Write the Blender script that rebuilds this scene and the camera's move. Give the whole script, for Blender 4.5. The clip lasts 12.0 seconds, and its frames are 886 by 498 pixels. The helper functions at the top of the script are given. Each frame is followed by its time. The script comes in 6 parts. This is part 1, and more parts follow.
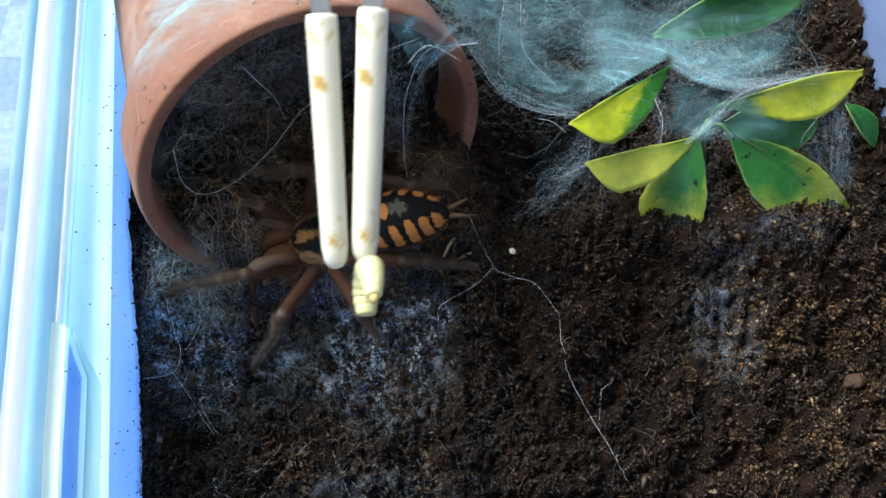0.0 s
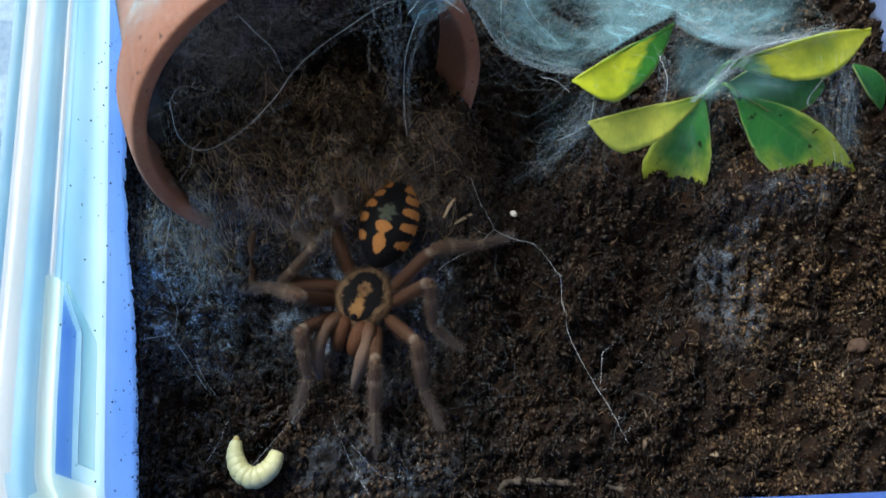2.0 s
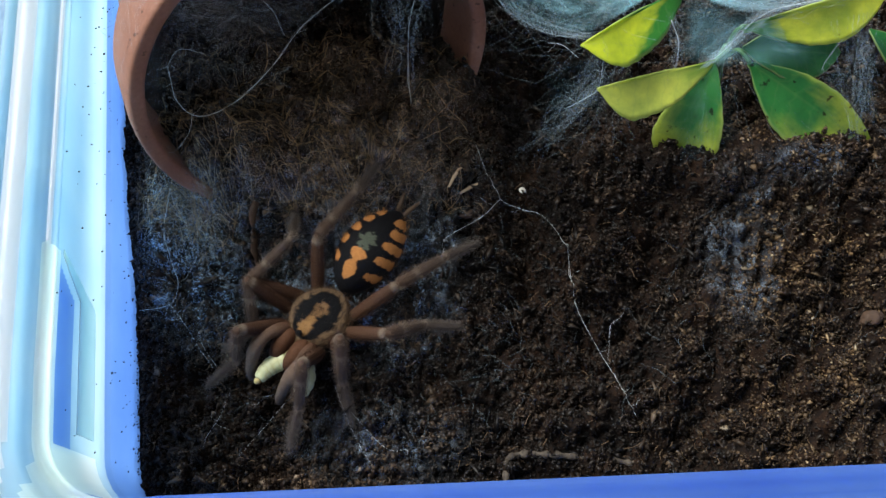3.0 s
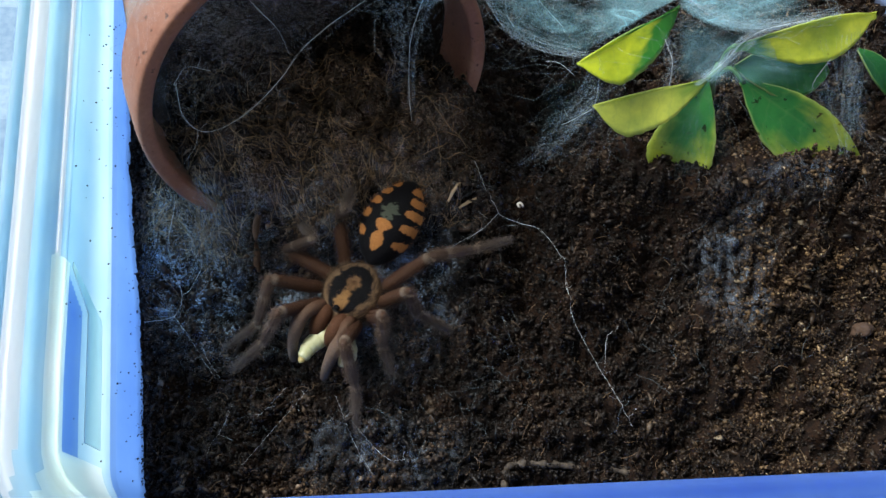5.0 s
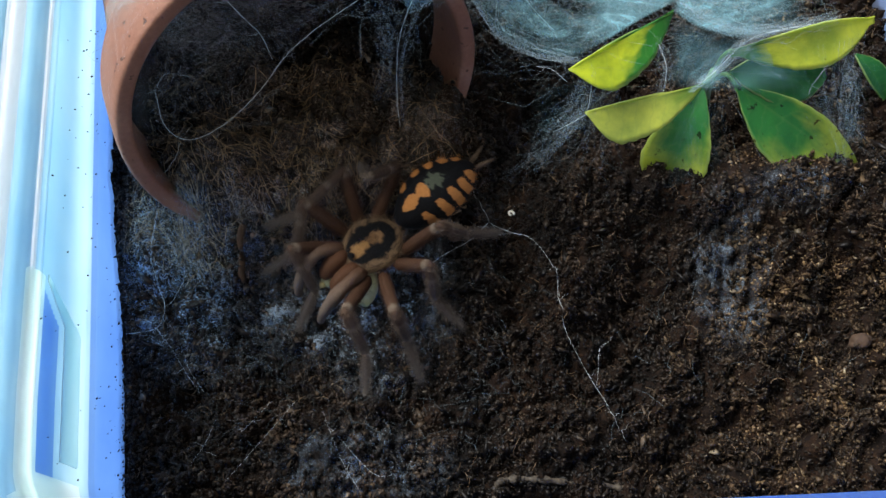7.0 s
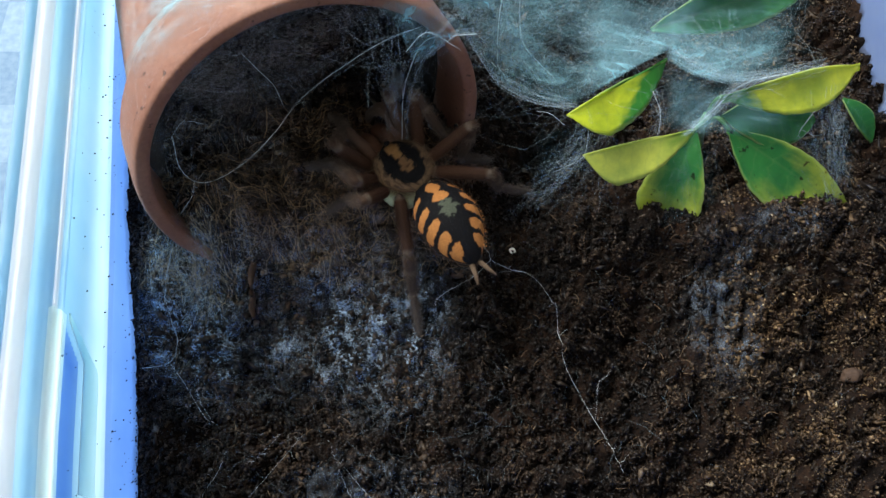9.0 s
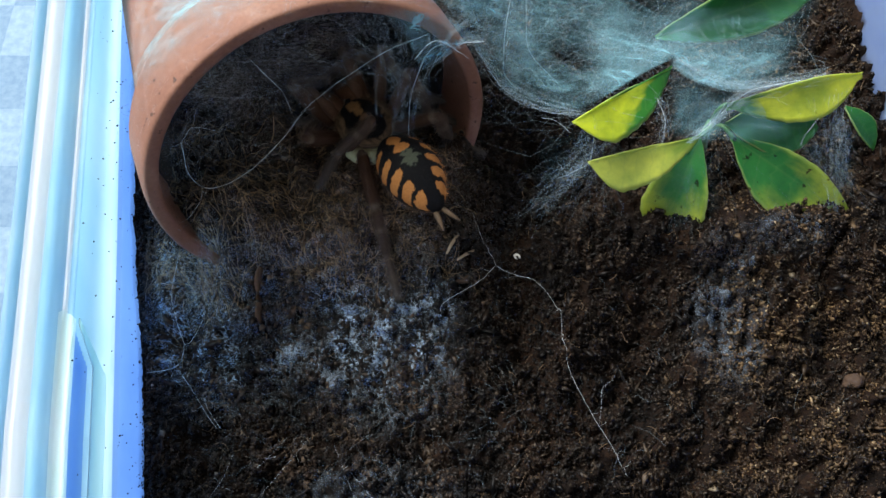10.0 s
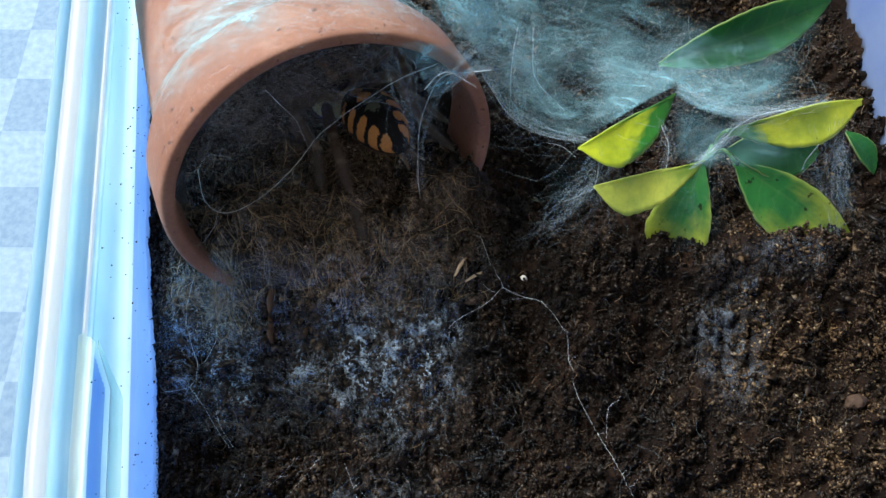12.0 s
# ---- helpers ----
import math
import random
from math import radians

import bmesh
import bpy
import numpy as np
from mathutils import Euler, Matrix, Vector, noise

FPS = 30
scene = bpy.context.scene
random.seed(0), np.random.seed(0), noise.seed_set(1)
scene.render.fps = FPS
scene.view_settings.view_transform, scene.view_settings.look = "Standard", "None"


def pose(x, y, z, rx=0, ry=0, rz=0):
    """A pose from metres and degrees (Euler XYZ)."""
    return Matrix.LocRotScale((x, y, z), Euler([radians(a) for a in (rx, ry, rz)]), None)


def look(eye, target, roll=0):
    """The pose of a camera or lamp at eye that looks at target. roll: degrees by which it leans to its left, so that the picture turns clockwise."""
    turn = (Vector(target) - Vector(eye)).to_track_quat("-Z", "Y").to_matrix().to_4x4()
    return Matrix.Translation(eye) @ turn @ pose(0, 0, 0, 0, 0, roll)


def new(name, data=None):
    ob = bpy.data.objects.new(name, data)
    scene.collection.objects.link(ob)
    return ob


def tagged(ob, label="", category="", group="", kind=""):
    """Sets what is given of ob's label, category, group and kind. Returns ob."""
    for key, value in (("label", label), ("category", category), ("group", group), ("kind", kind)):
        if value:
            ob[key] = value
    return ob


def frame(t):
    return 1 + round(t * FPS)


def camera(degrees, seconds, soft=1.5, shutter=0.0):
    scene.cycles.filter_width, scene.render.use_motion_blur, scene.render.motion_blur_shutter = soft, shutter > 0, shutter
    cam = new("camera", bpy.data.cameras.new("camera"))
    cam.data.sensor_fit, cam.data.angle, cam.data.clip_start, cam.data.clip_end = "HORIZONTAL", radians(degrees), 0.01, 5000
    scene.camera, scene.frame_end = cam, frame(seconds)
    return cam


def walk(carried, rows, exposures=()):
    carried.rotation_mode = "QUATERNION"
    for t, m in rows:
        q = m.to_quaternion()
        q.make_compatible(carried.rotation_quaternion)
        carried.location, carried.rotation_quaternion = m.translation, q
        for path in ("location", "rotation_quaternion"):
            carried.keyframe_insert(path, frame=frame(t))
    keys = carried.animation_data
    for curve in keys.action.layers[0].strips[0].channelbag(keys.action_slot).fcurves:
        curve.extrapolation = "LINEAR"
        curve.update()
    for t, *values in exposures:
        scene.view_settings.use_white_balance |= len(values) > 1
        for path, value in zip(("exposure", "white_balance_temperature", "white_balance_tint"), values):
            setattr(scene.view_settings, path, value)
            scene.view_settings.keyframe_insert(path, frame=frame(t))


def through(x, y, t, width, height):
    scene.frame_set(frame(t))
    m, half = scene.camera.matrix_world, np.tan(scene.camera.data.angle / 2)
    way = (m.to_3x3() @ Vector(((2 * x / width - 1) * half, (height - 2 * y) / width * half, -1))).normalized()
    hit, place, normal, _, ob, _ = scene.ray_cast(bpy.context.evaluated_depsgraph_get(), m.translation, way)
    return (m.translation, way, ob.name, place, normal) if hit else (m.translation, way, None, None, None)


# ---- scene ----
cam = camera(56.4, 12.0, 1.5, 0.5)
METRES, EYE, TILT, LEAN, TURN = 0.048, 0.2, -66.0, 0.0, 0.0
ROWS = [
    (0.0, 0.0, 0.0, 0.0, 0.0, 0.0, -0.0),
    (0.5, 0.0165, 0.0033, 0.0099, 0.02, 0.12, 0.05),
    (1.0, 0.0204, 0.0081, 0.0081, 0.04, 0.26, 0.1),
    (1.5, 0.0138, -0.0236, -0.0181, 0.14, 0.43, 0.02),
    (2.0, -0.0073, 0.0564, -0.1344, -0.08, -0.97, -0.27),
    (2.5, -0.0057, 0.1012, -0.1996, -0.11, -1.87, -0.29),
    (3.0, -0.0093, 0.1396, -0.1945, 0.24, -2.27, -0.29),
    (5.0, -0.034, 0.0529, -0.2016, -0.12, -1.23, -0.36),
    (5.5, -0.0383, 0.11, -0.1946, -0.17, -1.3, -0.32),
    (6.0, -0.0232, 0.1163, -0.1736, -0.25, -1.06, -0.28),
    (6.5, 0.0123, 0.1694, -0.1668, -0.44, -1.41, -0.31),
    (7.0, 0.0049, 0.1538, -0.1585, -0.35, -1.15, -0.32),
    (9.0, 0.0014, -0.0032, -0.0928, -0.14, 0.61, -0.33),
    (9.5, -0.044, -0.0125, -0.1002, -0.34, 0.85, -0.49),
    (10.0, -0.0462, -0.03, -0.078, -0.37, 0.8, -0.51),
    (10.5, -0.0446, -0.0361, -0.0686, -0.28, 0.89, -0.5),
    (11.0, -0.0569, -0.0735, -0.054, -0.26, 1.24, -0.53),
    (11.5, -0.0591, -0.0948, -0.0393, -0.12, 1.42, -0.51),
    (12.0, -0.0621, -0.1263, -0.0266, 0.02, 1.68, -0.55),
]
walk(cam, [(t, pose(0, 0, EYE, TILT, LEAN, TURN) @ pose(METRES * x, METRES * y, METRES * z, 90 + pitch, roll, yaw)) for t, x, y, z, yaw, pitch, roll in ROWS],
     [(0, 0.03), (1.5, -0.10), (2.5, -0.17), (7.2, -0.17), (9.5, -0.14), (12, -0.06)])

# ---- light ----
world = bpy.data.worlds.new("sky")
scene.world = world
world.use_nodes = True
_n = world.node_tree.nodes
_sky = _n.new("ShaderNodeTexSky")
_sky.sky_type, _sky.sun_disc = "NISHITA", False
_sky.sun_elevation, _sky.sun_rotation = radians(48), radians(-80)
_n["Background"].inputs["Strength"].default_value = 0.12
world.node_tree.links.new(_sky.outputs[0], _n["Background"].inputs["Color"])

# daylight in the opening of the room's window
window_data = bpy.data.lights.new("window_light", "AREA")
window_data.shape, window_data.size, window_data.size_y = "RECTANGLE", 1.4, 1.1
window_data.energy, window_data.color = 92.0, (1.0, 1.0, 0.97)
window_light = new("window_light", window_data)
window_light.matrix_world = look((-0.78, 0.75, 1.16), (0.15, 0.2, 0.3))


# ---- small helpers ----
def mesh(name, verts, faces, mat=None, smooth=True):
    me = bpy.data.meshes.new(name)
    me.from_pydata([tuple(v) for v in verts], [], [tuple(f) for f in faces])
    me.polygons.foreach_set("use_smooth", [smooth] * len(me.polygons))
    if mat:
        me.materials.append(mat)
    me.update()
    return me


def thing(name, me, label, category, kind="", group=""):
    return tagged(new(name, me), label, category, group, kind)


def part(name, me, parent, label=""):
    ob = new(name, me)
    ob.parent = parent
    return tagged(ob, label)


def joined(pieces):
    """One list of verts and faces from several."""
    vs, fs, n = [], [], 0
    for v, f in pieces:
        vs.extend(v)
        fs.extend([tuple(i + n for i in q) for q in f])
        n += len(v)
    return vs, fs


def tube(points, radii, sides=8, caps=True, squash=1.0):
    """A round tube along points, as verts and faces."""
    pts = [Vector(p) for p in points]
    if not hasattr(radii, "__len__"):
        radii = [radii] * len(pts)
    vs, fs = [], []
    side = None
    for i, p in enumerate(pts):
        d = (pts[min(i + 1, len(pts) - 1)] - pts[max(i - 1, 0)]).normalized()
        if side is None:
            side = d.orthogonal().normalized()
        side = (side - d * side.dot(d)).normalized()
        other = d.cross(side)
        for k in range(sides):
            a = 2 * math.pi * k / sides
            vs.append(p + radii[i] * (math.cos(a) * side + squash * math.sin(a) * other))
    for i in range(len(pts) - 1):
        for k in range(sides):
            a, b = i * sides + k, i * sides + (k + 1) % sides
            fs.append((a, b, b + sides, a + sides))
    if caps:
        fs.append(tuple(reversed(range(sides))))
        fs.append(tuple(range((len(pts) - 1) * sides, len(pts) * sides)))
    return vs, fs


def smooth_line(points, steps=6):
    """Catmull-Rom points through the given ones."""
    p = [Vector(q) for q in points]
    p = [2 * p[0] - p[1]] + p + [2 * p[-1] - p[-2]]
    out = []
    for i in range(1, len(p) - 2):
        for k in range(steps):
            t = k / steps
            out.append(0.5 * (2 * p[i] + (p[i + 1] - p[i - 1]) * t + (2 * p[i - 1] - 5 * p[i] + 4 * p[i + 1] - p[i + 2]) * t * t
                              + (3 * p[i] - p[i - 1] - 3 * p[i + 1] + p[i + 2]) * t ** 3))
    return out + [p[-2]]


def ramp01(a, b, x):
    s = min(max((x - a) / (b - a), 0.0), 1.0)
    return s * s * (3 - 2 * s)


def mm(points):
    return [Vector(p) * 0.001 for p in points]


# ---- materials ----
def material(name):
    m = bpy.data.materials.new(name)
    m.use_nodes = True
    return m, m.node_tree.nodes, m.node_tree.links, m.node_tree.nodes["Principled BSDF"]


def noise_ramp(n, l, scale, stops, detail=6.0, rough=0.6, coords="Object", vec=None):
    tex = n.new("ShaderNodeTexNoise")
    tex.inputs["Scale"].default_value, tex.inputs["Detail"].default_value, tex.inputs["Roughness"].default_value = scale, detail, rough
    if vec is None:
        co = n.new("ShaderNodeTexCoord")
        vec = co.outputs[coords]
    l.new(vec, tex.inputs["Vector"])
    r = n.new("ShaderNodeValToRGB")
    e = r.color_ramp.elements
    while len(e) < len(stops):
        e.new(0.5)
    for i, (p, c) in enumerate(stops):
        e[i].position, e[i].color = p, (*c, 1)
    l.new(tex.outputs["Fac"], r.inputs["Fac"])
    return r.outputs["Color"], tex.outputs["Fac"]


def mix(n, l, fac, a, b, mode="MIX"):
    m = n.new("ShaderNodeMix")
    m.data_type, m.blend_type = "RGBA", mode
    for sock, v in ((m.inputs["Factor"], fac), (m.inputs["A"], a), (m.inputs["B"], b)):
        if isinstance(v, (int, float)):
            sock.default_value = v
        elif isinstance(v, tuple):
            sock.default_value = (*v, 1)
        else:
            l.new(v, sock)
    return m.outputs["Result"]


def bump(n, l, bsdf, height, strength, distance):
    b = n.new("ShaderNodeBump")
    b.inputs["Strength"].default_value, b.inputs["Distance"].default_value = strength, distance
    l.new(height, b.inputs["Height"])
    l.new(b.outputs[0], bsdf.inputs["Normal"])


def simple(name, stops, scale, rough=0.6, bump_scale=None, bump_strength=0.3, bump_dist=0.0003, metal=0.0):
    m, n, l, b = material(name)
    c, _ = noise_ramp(n, l, scale, stops)
    l.new(c, b.inputs["Base Color"])
    b.inputs["Roughness"].default_value, b.inputs["Metallic"].default_value = rough, metal
    if bump_scale:
        _, h = noise_ramp(n, l, bump_scale, stops)
        bump(n, l, b, h, bump_strength, bump_dist)
    return m


def soil_material():
    m, n, l, b = material("soil")
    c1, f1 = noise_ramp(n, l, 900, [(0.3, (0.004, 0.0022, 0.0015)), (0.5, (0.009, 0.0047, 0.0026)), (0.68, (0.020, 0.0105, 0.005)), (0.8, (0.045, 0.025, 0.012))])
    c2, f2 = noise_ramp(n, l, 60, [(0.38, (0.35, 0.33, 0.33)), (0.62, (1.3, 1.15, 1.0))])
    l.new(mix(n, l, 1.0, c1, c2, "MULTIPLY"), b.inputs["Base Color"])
    b.inputs["Roughness"].default_value = 0.85
    b.inputs["Specular IOR Level"].default_value = 0.15
    bump(n, l, b, f1, 0.8, 0.0008)
    return m


def crumb_material():
    m, n, l, b = material("soil crumbs")
    g = n.new("ShaderNodeNewGeometry")
    r = n.new("ShaderNodeValToRGB")
    e = r.color_ramp.elements
    for _ in range(4):
        e.new(0.5)
    for i, (p, c) in enumerate([(0, (0.004, 0.0024, 0.0017)), (0.40, (0.0128, 0.0082, 0.0053)), (0.75, (0.033, 0.0212, 0.0131)), (0.94, (0.068, 0.048, 0.030)), (0.975, (0.10, 0.072, 0.048)), (1.0, (0.17, 0.145, 0.115))]):
        e[i].position, e[i].color = p, (*c, 1)
    l.new(g.outputs["Random Per Island"], r.inputs["Fac"])
    c2, f2 = noise_ramp(n, l, 2500, [(0.3, (0.6, 0.6, 0.6)), (0.7, (1.2, 1.2, 1.2))])
    damp, _ = noise_ramp(n, l, 70, [(0.40, (0.22, 0.22, 0.24)), (0.50, (0.80, 0.77, 0.76)), (0.62, (1.55, 1.42, 1.28))], 5.0)
    c = mix(n, l, 1.0, r.outputs["Color"], c2, "MULTIPLY")
    c = mix(n, l, 1.0, c, damp, "MULTIPLY")
    # paler, patchy crumbs towards the bank: its stronger light put into the colour
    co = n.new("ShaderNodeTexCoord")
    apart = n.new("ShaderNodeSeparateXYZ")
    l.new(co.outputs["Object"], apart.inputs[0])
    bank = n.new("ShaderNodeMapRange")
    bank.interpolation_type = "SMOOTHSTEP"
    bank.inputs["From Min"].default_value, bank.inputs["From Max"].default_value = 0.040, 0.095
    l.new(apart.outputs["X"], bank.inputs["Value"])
    base_tone, _ = noise_ramp(n, l, 30, [(0.40, (0.55, 0.57, 0.60)), (0.60, (1.12, 1.10, 1.08))], 4.0)
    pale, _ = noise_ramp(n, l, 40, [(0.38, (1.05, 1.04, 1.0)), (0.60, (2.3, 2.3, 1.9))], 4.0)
    lit_tone = mix(n, l, bank.outputs[0], base_tone, pale)
    # darker between the web and the bank: the troughs' shade painted in
    shade_ramp = n.new("ShaderNodeValToRGB")
    shade_ramp.color_ramp.interpolation = "EASE"
    e = shade_ramp.color_ramp.elements
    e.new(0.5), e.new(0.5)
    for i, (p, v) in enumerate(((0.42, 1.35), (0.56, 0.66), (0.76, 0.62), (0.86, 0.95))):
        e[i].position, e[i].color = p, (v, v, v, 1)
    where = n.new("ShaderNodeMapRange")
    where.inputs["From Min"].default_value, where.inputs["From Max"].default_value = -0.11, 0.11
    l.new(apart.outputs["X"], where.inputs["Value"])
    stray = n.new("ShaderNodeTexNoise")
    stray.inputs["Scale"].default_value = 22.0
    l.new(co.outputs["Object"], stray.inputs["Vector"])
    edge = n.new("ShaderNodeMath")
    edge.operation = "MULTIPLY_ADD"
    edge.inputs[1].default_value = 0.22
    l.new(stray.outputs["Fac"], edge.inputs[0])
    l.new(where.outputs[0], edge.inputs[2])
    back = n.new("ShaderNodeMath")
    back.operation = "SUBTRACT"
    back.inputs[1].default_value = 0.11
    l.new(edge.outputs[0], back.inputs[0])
    l.new(back.outputs[0], shade_ramp.inputs["Fac"])
    lit_tone = mix(n, l, 1.0, lit_tone, shade_ramp.outputs["Color"], "MULTIPLY")
    l.new(mix(n, l, 1.0, c, lit_tone, "MULTIPLY"), b.inputs["Base Color"])
    b.inputs["Roughness"].default_value = 0.5
    b.inputs["Specular IOR Level"].default_value = 0.25
    return m


def terracotta_material():
    m, n, l, b = material("terracotta")
    c1, f1 = noise_ramp(n, l, 45, [(0.3, (0.160, 0.065, 0.040)), (0.55, (0.205, 0.095, 0.061)), (0.75, (0.265, 0.150, 0.108))])
    c2, f2 = noise_ramp(n, l, 900, [(0.3, (0.85, 0.85, 0.85)), (0.7, (1.1, 1.1, 1.1))])
    c3, f3 = noise_ramp(n, l, 420, [(0.64, (1, 1, 1)), (0.70, (0.30, 0.24, 0.21))], 3.0)
    c = mix(n, l, 1.0, c1, c2, "MULTIPLY")
    l.new(mix(n, l, 1.0, c, c3, "MULTIPLY"), b.inputs["Base Color"])
    b.inputs["Roughness"].default_value = 0.75
    bump(n, l, b, f2, 0.25, 0.0004)
    return m


def plastic_material(name="frosted plastic", tint_a=(0.36, 0.56, 0.93), tint_b=(0.44, 0.64, 0.96), through=0.80, clear=0.30):
    """Frosted blue polypropylene: part of the light goes through it."""
    m, n, l, b = material(name)
    c, f = noise_ramp(n, l, 25, [(0.35, tint_a), (0.65, tint_b)])
    l.new(mix(n, l, 1.0, c, (0.42, 0.44, 0.50), "MULTIPLY"), b.inputs["Base Color"])
    b.inputs["Roughness"].default_value = 0.16
    b.inputs["IOR"].default_value = 1.52
    t = n.new("ShaderNodeBsdfTranslucent")
    l.new(c, t.inputs["Color"])
    s = n.new("ShaderNodeMixShader")
    s.inputs[0].default_value = through
    l.new(b.outputs[0], s.inputs[1])
    l.new(t.outputs[0], s.inputs[2])
    seen = n.new("ShaderNodeBsdfTransparent")
    l.new(c, seen.inputs["Color"])
    whole = n.new("ShaderNodeMixShader")
    whole.inputs[0].default_value = clear
    l.new(s.outputs[0], whole.inputs[1])
    l.new(seen.outputs[0], whole.inputs[2])
    l.new(whole.outputs[0], n["Material Output"].inputs["Surface"])
    c3, f3 = noise_ramp(n, l, 300, [(0.3, (0, 0, 0)), (0.7, (1, 1, 1))])
    bump(n, l, b, f3, 0.06, 0.0003)
    return m


def web_sheet_material(name, scale, low, high, density, tint=(0.74, 0.86, 0.92), fine=900, grain=0.6):
    """Silk that lets the ground through: wisps at two scales, thinning out by the mesh's own cover."""
    m, n, l, b = material(name)
    b.inputs["Base Color"].default_value = (*tint, 1)
    b.inputs["Roughness"].default_value = 0.6
    co = n.new("ShaderNodeTexCoord")
    uv = n.new("ShaderNodeMapping")
    uv.inputs["Rotation"].default_value, uv.inputs["Scale"].default_value = (0, 0.5, 0.5), (0.55, 1.5, 1.0)
    l.new(co.outputs["Object"], uv.inputs["Vector"])
    last = None
    for sc, lo, hi, dist in ((scale, low, high, 1.6), (fine, 0.25, 0.72, 0.8)):
        tex = n.new("ShaderNodeTexNoise")
        tex.inputs["Scale"].default_value, tex.inputs["Detail"].default_value, tex.inputs["Roughness"].default_value = sc, 8, 0.62
        tex.inputs["Distortion"].default_value = dist
        l.new(uv.outputs[0], tex.inputs["Vector"])
        r = n.new("ShaderNodeMapRange")
        r.inputs["From Min"].default_value, r.inputs["From Max"].default_value = lo, hi
        r.inputs["To Min"].default_value, r.inputs["To Max"].default_value = 0.0 if last is None else grain, density if last is None else 1.3
        l.new(tex.outputs["Fac"], r.inputs["Value"])
        if last is None:
            last = r.outputs[0]
        else:
            mul = n.new("ShaderNodeMath")
            mul.operation = "MULTIPLY"
            l.new(last, mul.inputs[0])
            l.new(r.outputs[0], mul.inputs[1])
            last = mul.outputs[0]
    # filaments: the noise's ridges
    tex = n.new("ShaderNodeTexNoise")
    tex.inputs["Scale"].default_value, tex.inputs["Detail"].default_value, tex.inputs["Distortion"].default_value = fine * 0.28, 5, 2.4
    l.new(uv.outputs[0], tex.inputs["Vector"])
    sub = n.new("ShaderNodeMath")
    sub.operation = "SUBTRACT"
    sub.inputs[1].default_value = 0.5
    l.new(tex.outputs["Fac"], sub.inputs[0])
    ridge = n.new("ShaderNodeMath")
    ridge.operation = "ABSOLUTE"
    l.new(sub.outputs[0], ridge.inputs[0])
    r = n.new("ShaderNodeMapRange")
    r.inputs["From Min"].default_value, r.inputs["From Max"].default_value = 0.0, 0.045
    r.inputs["To Min"].default_value, r.inputs["To Max"].default_value = 1.40, 0.75
    l.new(ridge.outputs[0], r.inputs["Value"])
    mul = n.new("ShaderNodeMath")
    mul.operation = "MULTIPLY"
    l.new(last, mul.inputs[0])
    l.new(r.outputs[0], mul.inputs[1])
    last = mul.outputs[0]
    at = n.new("ShaderNodeAttribute")
    at.attribute_name = "cover"
    mul = n.new("ShaderNodeMath")
    mul.operation = "MULTIPLY"
    l.new(last, mul.inputs[0])
    l.new(at.outputs["Fac"], mul.inputs[1])
    l.new(mul.outputs[0], b.inputs["Alpha"])
    return m


def silk_material(name, alpha, tint=(0.85, 0.92, 0.96)):
    m, n, l, b = material(name)
    b.inputs["Base Color"].default_value = (*tint, 1)
    b.inputs["Roughness"].default_value = 0.45
    b.inputs["Alpha"].default_value = alpha
    return m


